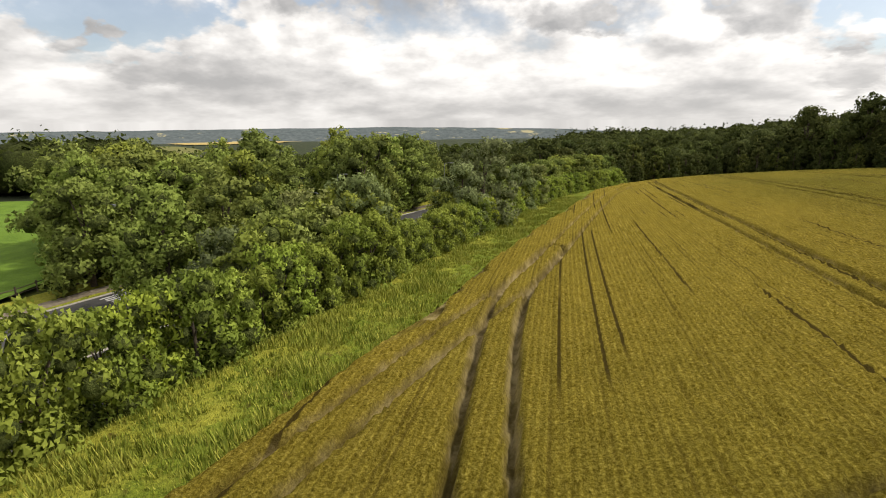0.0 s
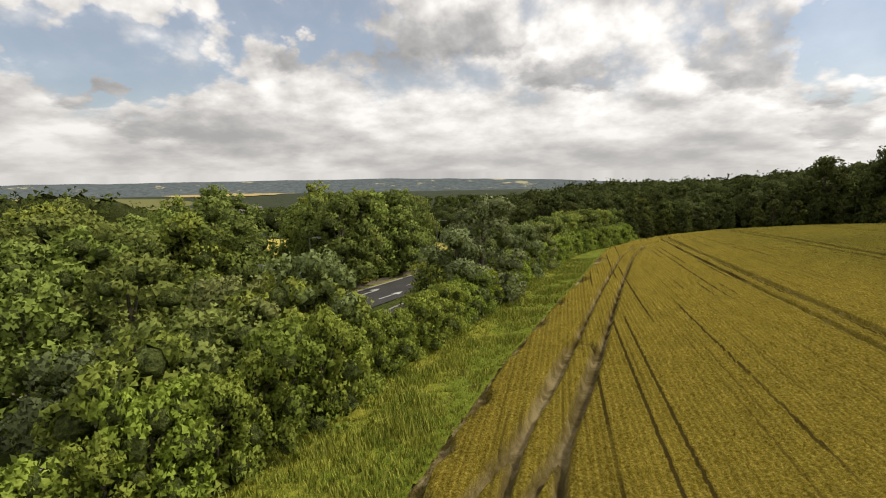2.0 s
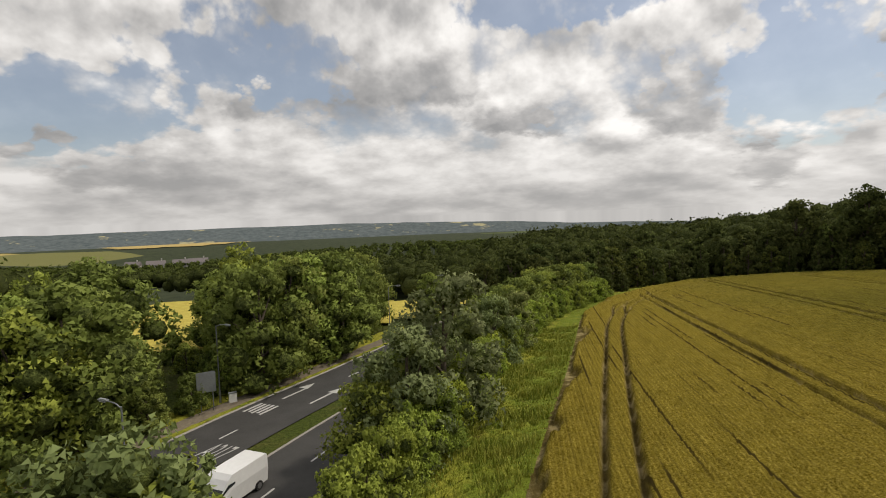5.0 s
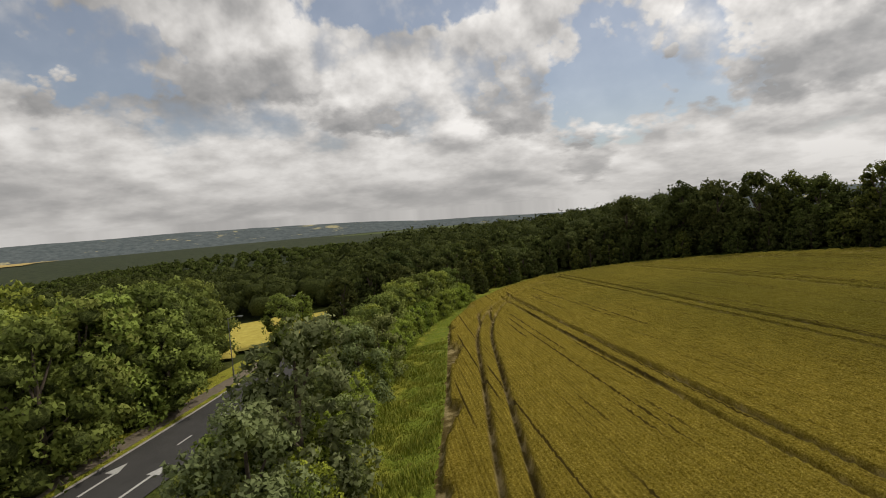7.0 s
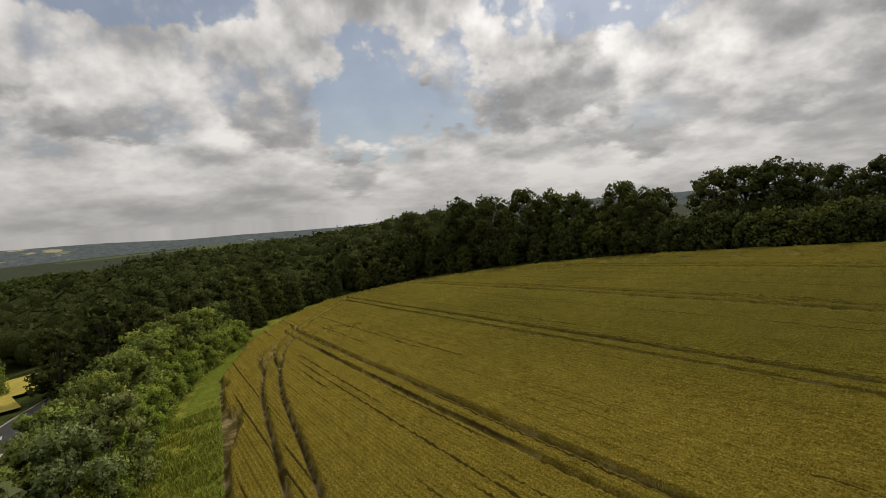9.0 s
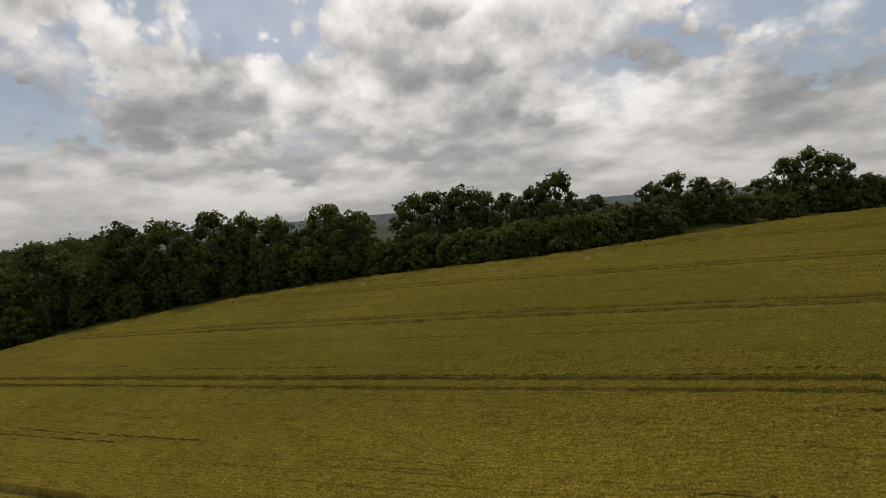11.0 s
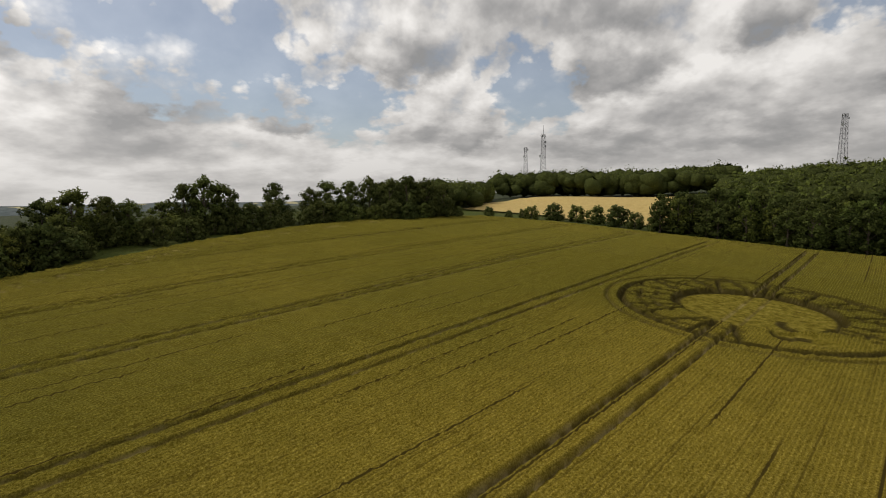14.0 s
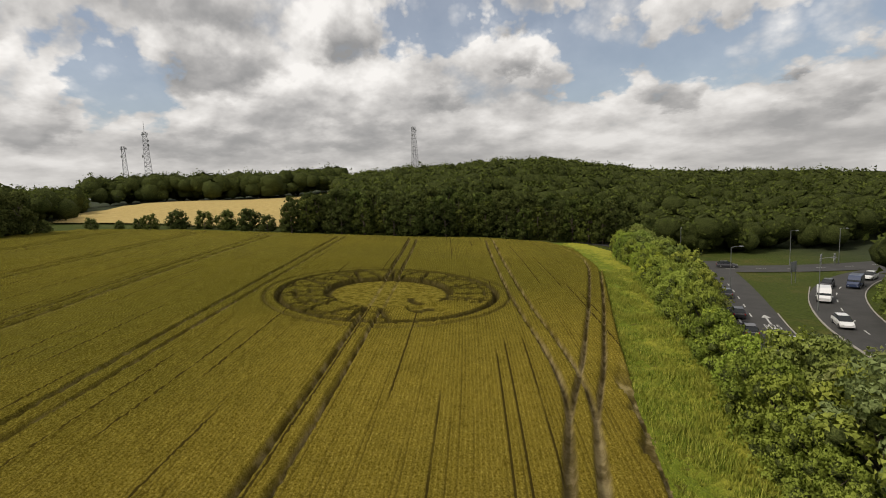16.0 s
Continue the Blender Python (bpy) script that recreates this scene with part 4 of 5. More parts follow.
far_field("hill_field", "tan field on the far slope", [(-420, 820), (-300, 840), (-260, 950), (-420, 1050), (-520, 960)], TAN, 1.0, 20.0)


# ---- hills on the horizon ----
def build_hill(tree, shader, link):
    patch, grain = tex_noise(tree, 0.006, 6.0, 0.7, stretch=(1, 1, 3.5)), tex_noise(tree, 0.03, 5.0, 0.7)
    # blue-grey tones hold the haze of distance in the base colour
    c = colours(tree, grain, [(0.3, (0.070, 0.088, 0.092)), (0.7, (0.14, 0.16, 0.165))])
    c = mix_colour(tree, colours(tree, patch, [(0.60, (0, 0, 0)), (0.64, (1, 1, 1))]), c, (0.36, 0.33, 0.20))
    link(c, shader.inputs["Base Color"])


def ridge(name, label, radius, rises, foot, mat, rough):
    """A hill line all round: rows of heading and rise in degrees as seen from the field."""
    heads = np.arange(-180, 180.5, 0.5)
    top = np.interp(heads, *zip(*rises))
    top = top + rough * np.array([noise.noise((h * 0.12, radius * 0.01, 0.0)) + 0.5 * noise.noise((h * 0.5, 1.0, 0.0)) for h in heads])
    lifts = np.array([0.0, 0.35, 0.7, 0.92, 1.0])
    out = np.array([0.0, 140, 300, 420, 520])
    x, y, z = [], [], []
    for h, t in zip(heads, top):
        crest = 15.0 + (radius + 520) * math.tan(radians(t))
        x.append([(radius + o) * math.sin(radians(h)) for o in out])
        y.append([40 + (radius + o) * math.cos(radians(h)) for o in out])
        z.append([foot + (crest - foot) * s for s in lifts])
    tagged(sheet(name, np.array(x), np.array(y), np.array(z), [mat]), label, "hill", kind="structure")


HILL = material("haze_tinted_hill", build_hill, 1.0, 0.0)
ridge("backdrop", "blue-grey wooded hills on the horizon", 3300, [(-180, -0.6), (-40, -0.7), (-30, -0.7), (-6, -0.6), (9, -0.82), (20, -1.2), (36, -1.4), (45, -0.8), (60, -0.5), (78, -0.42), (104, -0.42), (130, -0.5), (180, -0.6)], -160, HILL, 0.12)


# ---- road furniture and markings ----
def part_bm(name, bm, mat, parent, label=""):
    """Links a bmesh as one mesh object under a thing or a part."""
    me = bpy.data.meshes.new(name)
    bm.to_mesh(me)
    bm.free()
    for m in mat if isinstance(mat, (list, tuple)) else [mat]:
        me.materials.append(m)
    ob = new(name, me)
    ob.parent = parent
    return tagged(ob, label) if label else ob


def box(bm, centre, size, bevel=0.0, turn=None):
    r = bmesh.ops.create_cube(bm, size=1.0)
    m = Matrix.Translation(centre) @ (turn or Matrix.Identity(4)) @ Matrix.Diagonal((*size, 1))
    bmesh.ops.transform(bm, matrix=m, verts=r["verts"])
    if bevel:
        edges = list({e for v in r["verts"] for e in v.link_edges})
        bmesh.ops.bevel(bm, geom=edges, offset=bevel, segments=2, affect="EDGES")


def rod(bm, a, b, ra, rb=None, seg=8):
    a, b = Vector(a), Vector(b)
    r = bmesh.ops.create_cone(bm, cap_ends=True, segments=seg, radius1=ra, radius2=ra if rb is None else rb, depth=(b - a).length)
    m = Matrix.Translation((a + b) / 2) @ (b - a).to_track_quat("Z", "Y").to_matrix().to_4x4()
    bmesh.ops.transform(bm, matrix=m, verts=r["verts"])


def nearest_on(line, x, y):
    pts = along(line, 0.5)
    p, d = min(pts, key=lambda q: (q[0][0] - x) ** 2 + (q[0][1] - y) ** 2)
    return p, d


def on_line(line, x, y, offset):
    p, d = nearest_on(line, x, y)
    return p[0] + d[1] * offset, p[1] - d[0] * offset, d


ROADS = {ob.name: ob for ob in bpy.data.objects if ob.name.startswith("road")}


def paint(name, corners, parent, lift, mat=PAINT):
    """A flat mark laid on the road through plan corners."""
    xs, ys = np.array([c[0] for c in corners]), np.array([c[1] for c in corners])
    zs = land(xs, ys) + lift
    ob = new(name, mesh_from(name, [tuple(v) for v in zip(xs.tolist(), ys.tolist(), zs.tolist())], [tuple(range(len(corners)))], [mat]))
    ob.parent = parent
    return ob


def strip_quad(p, d, o, s0, s1, w):
    """Corners of a mark from s0 to s1 along the way at p, offset o to the right, w wide."""
    q = lambda s, k: (p[0] + d[0] * s + d[1] * (o + k), p[1] + d[1] * s - d[0] * (o + k))
    return [q(s0, -w / 2), q(s0, w / 2), q(s1, w / 2), q(s1, -w / 2)]


def lane_dashes(line, parent, lift, lo, hi, skip=()):
    for p, d in along(line, 6.0):
        if lo < p[1] < hi and not any(a < p[1] < b for a, b in skip):
            paint("lane_dash", strip_quad(p, d, 0.0, 0.0, 2.0, 0.18), parent, lift)


def arrow(line, x, y, offset, parent, lift, way=1.0, bent=0.0):
    """A straight-ahead arrow 5 m long; bent pushes its head aside."""
    p, d = nearest_on(line, x, y)
    d = np.array(d) * way
    paint("lane_arrow", strip_quad(p, d, offset * way, -2.6, 0.9, 0.26), parent, lift)
    q = lambda s, k: (p[0] + d[0] * s + d[1] * (offset * way + k), p[1] + d[1] * s - d[0] * (offset * way + k))
    paint("lane_arrow", [q(0.8, -0.62 + bent), q(0.8, 0.62 + bent), q(2.6, bent)], parent, lift)


def road_word(text, line, x, y, offset, parent, lift, way=1.0, tall=2.6, wide=2.3):
    """A word painted on the road in long letters, to be read along the way."""
    curve = bpy.data.curves.new("word", "FONT")
    curve.body, curve.align_x, curve.align_y = text, "CENTER", "CENTER"
    probe = new("word", curve)
    me = bpy.data.meshes.new_from_object(probe.evaluated_get(bpy.context.evaluated_depsgraph_get()))
    bpy.data.objects.remove(probe)
    p, d = nearest_on(line, x, y)
    d = np.array(d) * way
    right = np.array([d[1], -d[0]])
    span = max(v.co.x for v in me.vertices) - min(v.co.x for v in me.vertices)
    high = max(v.co.y for v in me.vertices) - min(v.co.y for v in me.vertices)
    base = np.array(p) + right * offset * way
    for v in me.vertices:
        w = base + right * (v.co.x / span * wide) + d * (v.co.y / high * tall)
        v.co = (w[0], w[1], at_land(*w) + lift)
    me.materials.clear()
    me.materials.append(PAINT)
    ob = new("road_word", me)
    ob.parent = parent


def road_bars(line, x, y, offset, parent, lift, count=5, tall=2.4, wide=2.6):
    """Unreadable road lettering: long bars side by side."""
    p, d = nearest_on(line, x, y)
    for i in range(count):
        paint("road_lettering", strip_quad(p, d, offset + wide * ((i + 0.5) / count - 0.5), -tall / 2 + 0.2 * (i % 2), tall / 2, wide / count * 0.55), parent, lift)


far_road, near_road, cross_road = ROADS["road"], ROADS["road.001"], ROADS["road.002"]
lane_dashes(FAR_WAY, far_road, 0.118, -12, 130, ((74, 83), (40, 50)))
lane_dashes(NEAR_WAY, near_road, 0.133, -30, 130, ((2, 13),))
lane_dashes(CROSS_WAY, cross_road, 0.148, -60, -10)
for off in (-1.8, 1.8):
    arrow(FAR_WAY, -7.6, 80.8, off, far_road, 0.118, 1.0, -0.35 if off < 0 else 0.0)
    arrow(FAR_WAY, 12.2, 116.5, off, far_road, 0.118)
    arrow(NEAR_WAY, -35, 3, off, near_road, 0.133, -1.0)
road_bars(FAR_WAY, -10.4, 76.4, -1.8, far_road, 0.118)
road_word("A217", FAR_WAY, -9.2, 65.6, 1.8, far_road, 0.118)
road_bars(FAR_WAY, -28.8, 44.2, -1.8, far_road, 0.118)
road_word("A217", FAR_WAY, -25.6, 37.4, 1.8, far_road, 0.118)
road_bars(FAR_WAY, 10, 112, 0.0, far_road, 0.118, 8, 2.4, 5.6)
road_word("A217", NEAR_WAY, -30.6, 10.2, -1.8, near_road, 0.133, -1.0)
road_word("A217", NEAR_WAY, -30.6, 10.2, 1.8, near_road, 0.133, -1.0)
road_word("M25", NEAR_WAY, -32.8, 6.6, -1.8, near_road, 0.133, -1.0, 2.2, 1.9)


def kerb(line, offset, lift, label):
    pts = along(line, 1.5)
    prof = ((-0.08, -0.1), (-0.08, 0.13), (-0.05, 0.16), (0.08, 0.16), (0.08, -0.1))
    xs = np.array([[p[0] + d[1] * (offset + o) for o, h in prof] for p, d in pts])
    ys = np.array([[p[1] - d[0] * (offset + o) for o, h in prof] for p, d in pts])
    base = land(xs[:, 2], ys[:, 2])
    zs = np.array([[b + lift + h for o, h in prof] for b in base])
    tagged(sheet("kerb", xs, ys, zs, [KERB]), label, "kerb", kind="structure")


for way, name in ((FAR_WAY, "far"), (NEAR_WAY, "near")):
    for off in (-3.75, 3.75):
        if not (name == "far" and off > 0) and not (name == "near" and off < 0):
            kerb(way, off, 0.05, "weathered concrete kerb along the carriageway")
kerb(FAR_WAY[2:10], 3.75, 0.05, "concrete kerb of the grass reserve")
kerb(NEAR_WAY[3:12], -3.75, 0.05, "concrete kerb of the grass reserve")
PATH_MAT = plain("gravelly_path", (0.17, 0.14, 0.10), 0.95, vary=0.3, scale=3.0)
strip_sheet("pavement", FAR_WAY[4:15], list(np.linspace(-6.6, -4.6, 4)), 0.14, PATH_MAT, 1.2, "brown gravelly footpath beside the road", "pavement")
strip_sheet("verge", FAR_WAY[4:15], list(np.linspace(-4.6, -3.8, 3)), 0.17, VERGE, 1.0, "narrow yellow-green grass verge", "verge", jitter=0.03)
strip_sheet("verge", FAR_WAY[4:15], list(np.linspace(-9.5, -6.6, 6)), 0.16, VERGE, 1.0, "yellow-green grass verge below the trees", "verge", jitter=0.05)


# ---- lamp posts, signs ----
GLASS = plain("lamp_glass", (0.55, 0.55, 0.52), 0.3)
GREY = plain("grey_sheet", (0.20, 0.21, 0.21), 0.6)
WHITE = plain("white_paint", (0.75, 0.75, 0.73), 0.45, vary=0.05)
BLACK = plain("black_plastic", (0.02, 0.02, 0.022), 0.5)


def lamp_post(x, y, tall, toward):
    root = new("street_lamp", None)
    root.matrix_world = pose(x, y, at_land(x, y), 0, 0, toward)
    bm = bmesh.new()
    rod(bm, (0, 0, -0.3), (0, 0, 1.4), 0.11, 0.11)
    rod(bm, (0, 0, 1.4), (0, 0, tall), 0.07, 0.05)
    part_bm("post", bm, STEEL, root)
    bm = bmesh.new()
    rod(bm, (0, 0, tall - 0.1), (0.5, 0, tall + 0.12), 0.04, 0.035)
    rod(bm, (0.5, 0, tall + 0.12), (1.3, 0, tall + 0.18), 0.035)
    part_bm("bracket", bm, STEEL, root)
    bm = bmesh.new()
    box(bm, (1.6, 0, tall + 0.19), (0.75, 0.26, 0.14), 0.05)
    lantern = part_bm("lantern", bm, GREY, root, "pale grey lantern head")
    bm = bmesh.new()
    box(bm, (1.62, 0, tall + 0.10), (0.5, 0.2, 0.05), 0.02)
    part_bm("lens", bm, GLASS, lantern)
    tagged(root, "grey steel street lamp with a single arm", "street lamp", "street lamps")


for x, y, tall, toward in ((-16.6, 79.5, 8, -30), (-33.4, 49.5, 8, -30), (0, 106, 8, -20), (8.5, 126, 8, -30), (20.5, 142, 8, -30), (-14.0, 57, 8, 150), (-45.6, -14.6, 8, 150), (-75, -32.5, 8, 90), (-85.7, -30.5, 8, 90), (-62, -53, 8, 60), (-46.5, 2.5, 8, 150), (-110, -33, 8, 90)):
    lamp_post(x, y, tall, toward)


def board_sign(x, y, turn, wide, high, foot, name, label, face=GREY, back=GREY):
    root = new(name, None)
    root.matrix_world = pose(x, y, at_land(x, y), 0, 0, turn)
    for s in (-wide * 0.32, wide * 0.32):
        bm = bmesh.new()
        rod(bm, (s, 0.06, -0.3), (s, 0.06, foot + high), 0.05)
        part_bm("post", bm, STEEL, root)
    bm = bmesh.new()
    box(bm, (0, 0, foot + high / 2), (wide, 0.04, high), 0.015)
    panel = part_bm("panel", bm, back, root)
    for i in range(3):
        bm = bmesh.new()
        box(bm, (0, 0.035, foot + high * (0.2 + 0.3 * i)), (wide * 0.94, 0.03, 0.05), 0.008)
        part_bm("rail", bm, STEEL, panel)
    if face is not back:
        bm = bmesh.new()
        box(bm, (0, -0.024, foot + high / 2), (wide * 0.94, 0.008, high * 0.94))
        part_bm("face", bm, face, panel)
    tagged(root, label, "road sign")


BLUE = plain("sign_blue", (0.05, 0.10, 0.25), 0.5)
board_sign(-17.0, 77.2, 25, 1.7, 2.0, 2.0, "direction_sign", "grey backed direction sign on two steel posts")
board_sign(-60, -16, 20, 2.2, 2.0, 2.2, "direction_sign", "direction sign on two posts on the grass island", BLUE, GREY)
board_sign(-81, -30.5, 35, 1.9, 1.6, 0.9, "junction_sign", "white junction sign on short posts", WHITE, WHITE)
board_sign(-84, -30.0, 35, 1.9, 1.6, 0.9, "junction_sign", "white junction sign on short posts", WHITE, WHITE)
board_sign(29.5, 139, 20, 1.2, 1.2, 1.6, "junction_sign", "small pale road sign beside the hedge", WHITE, GREY)


def cabinet(x, y, turn):
    root = new("roadside_cabinet", None)
    root.matrix_world = pose(x, y, at_land(x, y) - 0.05, 0, 0, turn)
    bm = bmesh.new()
    box(bm, (0, 0, 0.55), (0.75, 0.45, 1.1), 0.03)
    part_bm("body", bm, WHITE, root)
    for s in (-0.185, 0.185):
        bm = bmesh.new()
        box(bm, (s, -0.235, 0.56), (0.34, 0.02, 0.95), 0.006)
        part_bm("door", bm, WHITE, root)
    bm = bmesh.new()
    box(bm, (0, 0, 1.13), (0.82, 0.52, 0.06), 0.02)
    part_bm("lid", bm, GREY, root)
    tagged(root, "off-white metal cabinet beside the footpath", "cabinet")


cabinet(-15.4, 79.6, 25)


def traffic_signal(x, y, turn):
    root = new("traffic_signal", None)
    root.matrix_world = pose(x, y, at_land(x, y), 0, 0, turn)
    bm = bmesh.new()
    rod(bm, (0, 0, -0.3), (0, 0, 4.0), 0.06)
    part_bm("pole", bm, GREY, root)
    bm = bmesh.new()
    box(bm, (0, -0.1, 3.6), (0.75, 0.05, 1.25), 0.02)
    part_bm("backing_board", bm, BLACK, root)
    bm = bmesh.new()
    box(bm, (0, -0.2, 3.6), (0.32, 0.18, 0.95), 0.03)
    head = part_bm("signal_head", bm, BLACK, root)
    for i in range(3):
        bm = bmesh.new()
        rod(bm, (0, -0.28, 3.3 + 0.3 * i), (0, -0.36, 3.3 + 0.3 * i), 0.11, 0.12, 12)
        part_bm("visor", bm, BLACK, head)
    tagged(root, "black traffic signal head with backing board on a pole", "traffic signal")


traffic_signal(11.2, 93.5, 190)


# ---- vehicles ----
TYRE = plain("tyre", (0.02, 0.02, 0.02), 0.9)
RIM = plain("alloy", (0.35, 0.35, 0.36), 0.35, 0.8)
CARGLASS = plain("dark_glass", (0.015, 0.018, 0.02), 0.08, vary=0.05)
LIGHT_RED = plain("tail_lamp", (0.35, 0.02, 0.02), 0.3)


def paintwork(name, colour):
    def build(tree, shader, link):
        link(colours(tree, tex_noise(tree, 3.0), [(0.3, tuple(c * 0.92 for c in colour)), (0.7, colour)]), shader.inputs["Base Color"])
        shader.inputs["Coat Weight"].default_value = 0.5
    return material(name, build, 0.35, 0.5)


PAINTS = {"white": paintwork("white_car_paint", (0.75, 0.75, 0.75)), "black": paintwork("black_car_paint", (0.02, 0.02, 0.022)), "dark": paintwork("dark_grey_car_paint", (0.06, 0.06, 0.07)),
          "silver": paintwork("silver_car_paint", (0.42, 0.43, 0.44)), "navy": paintwork("navy_car_paint", (0.03, 0.045, 0.10))}


def hull(bm, rows):
    """Skins cross sections: rows of y, half width at the foot, half width at the top, foot, top."""
    rings = []
    for y, a, b, lo, hi in rows:
        mid = lo + (hi - lo) * 0.55
        rings.append([bm.verts.new(v) for v in ((-a * 0.92, y, lo), (-a, y, mid), (-b, y, hi), (b, y, hi), (a, y, mid), (a * 0.92, y, lo))])
    for r, s in zip(rings[:-1], rings[1:]):
        for i in range(6):
            bm.faces.new((r[i], r[(i + 1) % 6], s[(i + 1) % 6], s[i]))
    bm.faces.new(rings[0][::-1])
    bm.faces.new(rings[-1])
    bmesh.ops.recalc_face_normals(bm, faces=bm.faces)


def vehicle(kind, colour, x, y, line, offset, way, label):
    """A car or van on the line, nose along way times the line's direction."""
    px, py, d = on_line(line, x, y, offset)
    heading = math.degrees(math.atan2(-d[0] * way, d[1] * way))
    slope = math.degrees(math.atan2(at_land(px + d[0] * way * 2, py + d[1] * way * 2) - at_land(px - d[0] * way * 2, py - d[1] * way * 2), 4.0))
    root = new(kind, None)
    root.matrix_world = pose(px, py, at_land(px, py) + 0.12, 0, 0, heading) @ pose(0, 0, 0, slope, 0, 0)
    coat = PAINTS[colour]
    if kind == "car":
        L, W, shell = 4.3, 0.88, [(-2.15, 0.78, 0.72, 0.35, 0.78), (-2.0, 0.88, 0.80, 0.25, 0.92), (-1.2, 0.88, 0.82, 0.22, 0.95), (0.7, 0.88, 0.82, 0.22, 0.92), (1.6, 0.86, 0.76, 0.24, 0.80), (2.12, 0.74, 0.62, 0.35, 0.62)]
        cab = [(-1.95, 0.78, 0.66, 0.9, 0.98), (-1.45, 0.80, 0.62, 0.9, 1.40), (0.1, 0.80, 0.62, 0.9, 1.45), (1.05, 0.78, 0.68, 0.86, 0.94)]
        axle, roof = 1.3, (-0.65, 1.43, 1.5)
    else:
        L, W, shell = 5.0, 0.97, [(-2.5, 0.93, 0.88, 0.35, 2.05), (-2.4, 0.97, 0.90, 0.28, 2.15), (0.7, 0.97, 0.90, 0.28, 2.15), (1.05, 0.97, 0.90, 0.28, 1.9), (1.75, 0.95, 0.84, 0.28, 1.12), (2.45, 0.86, 0.74, 0.38, 0.85)]
        cab = [(0.55, 0.975, 0.86, 1.25, 1.85), (1.06, 0.975, 0.86, 1.22, 1.80), (1.72, 0.90, 0.80, 1.16, 1.22)]
        axle, roof = 1.55, None
    bm = bmesh.new()
    hull(bm, shell)
    body = part_bm("body", bm, coat, root)
    bm = bmesh.new()
    hull(bm, cab)
    windows = part_bm("windows", bm, CARGLASS, root, "dark tinted windows")
    if roof:
        bm = bmesh.new()
        box(bm, (0, roof[0], roof[1] + 0.015), (1.22, roof[2], 0.06), 0.025)
        part_bm("roof", bm, coat, root)
    for sx in (-1, 1):
        for sy in (-axle, axle):
            bm = bmesh.new()
            rod(bm, (sx * (W - 0.17), sy, 0.32), (sx * (W + 0.02), sy, 0.32), 0.32, None, 16)
            wheel = part_bm("wheel", bm, TYRE, root)
            bm = bmesh.new()
            rod(bm, (sx * (W - 0.02), sy, 0.32), (sx * (W + 0.03), sy, 0.32), 0.2, None, 12)
            part_bm("rim", bm, RIM, wheel)
        bm = bmesh.new()
        box(bm, (sx * 0.60, L / 2 - 0.10, 0.62), (0.30, 0.14, 0.13), 0.03)
        part_bm("headlight", bm, GLASS, root)
        bm = bmesh.new()
        box(bm, (sx * 0.70, -L / 2 + 0.04, 0.80), (0.16, 0.10, 0.22), 0.02)
        part_bm("tail_light", bm, LIGHT_RED, root)
        bm = bmesh.new()
        box(bm, (sx * (W + 0.08), cab[-1][0] - 0.1, 1.0), (0.16, 0.10, 0.12), 0.03)
        part_bm("wing_mirror", bm, coat, root)
    tagged(root, label, kind, "vehicles on the road")


for row in (("car", "dark", -41.8, -10.4, NEAR_WAY, 1.8, -1, "dark grey car waiting at the junction"), ("car", "black", -33.2, 0.5, NEAR_WAY, 1.8, -1, "black car queueing on the near carriageway"),
            ("car", "dark", -30.4, 9.4, NEAR_WAY, 1.8, -1, "dark grey hatchback driving over the road lettering"), ("car", "silver", -28.0, 14.0, NEAR_WAY, -1.8, -1, "silver hatchback on the near carriageway"),
            ("van", "white", -23.6, 23.0, NEAR_WAY, -1.8, -1, "white van on the near carriageway"), ("van", "white", -52.5, -2.5, FAR_WAY, 1.8, 1, "white van coming round the bend"),
            ("car", "white", -43.0, 9.5, FAR_WAY, 1.8, 1, "white car on the far carriageway"), ("car", "black", -62.5, -9.9, FAR_WAY, 1.8, 1, "black car at the bend"),
            ("van", "navy", -66, -9.0, FAR_WAY, -1.8, 1, "navy blue van at the bend"), ("car", "white", -74, -14.5, FAR_WAY, -1.8, 1, "white car leaving the junction"),
            ("car", "black", -40.0, 18.5, FAR_WAY, -1.8, 1, "black car on the far carriageway"), ("van", "white", -8.3, 60.0, NEAR_WAY, -1.8, -1, "white van passing the hedge"),
            ("car", "dark", -59.6, -32, CROSS_WAY, -1.8, 1, "dark pickup-sized car crossing at the junction")):
    vehicle(*row)


# ---- masts on the hill ----
MAST = plain("mast_steel", (0.16, 0.16, 0.165), 0.6, 0.3)


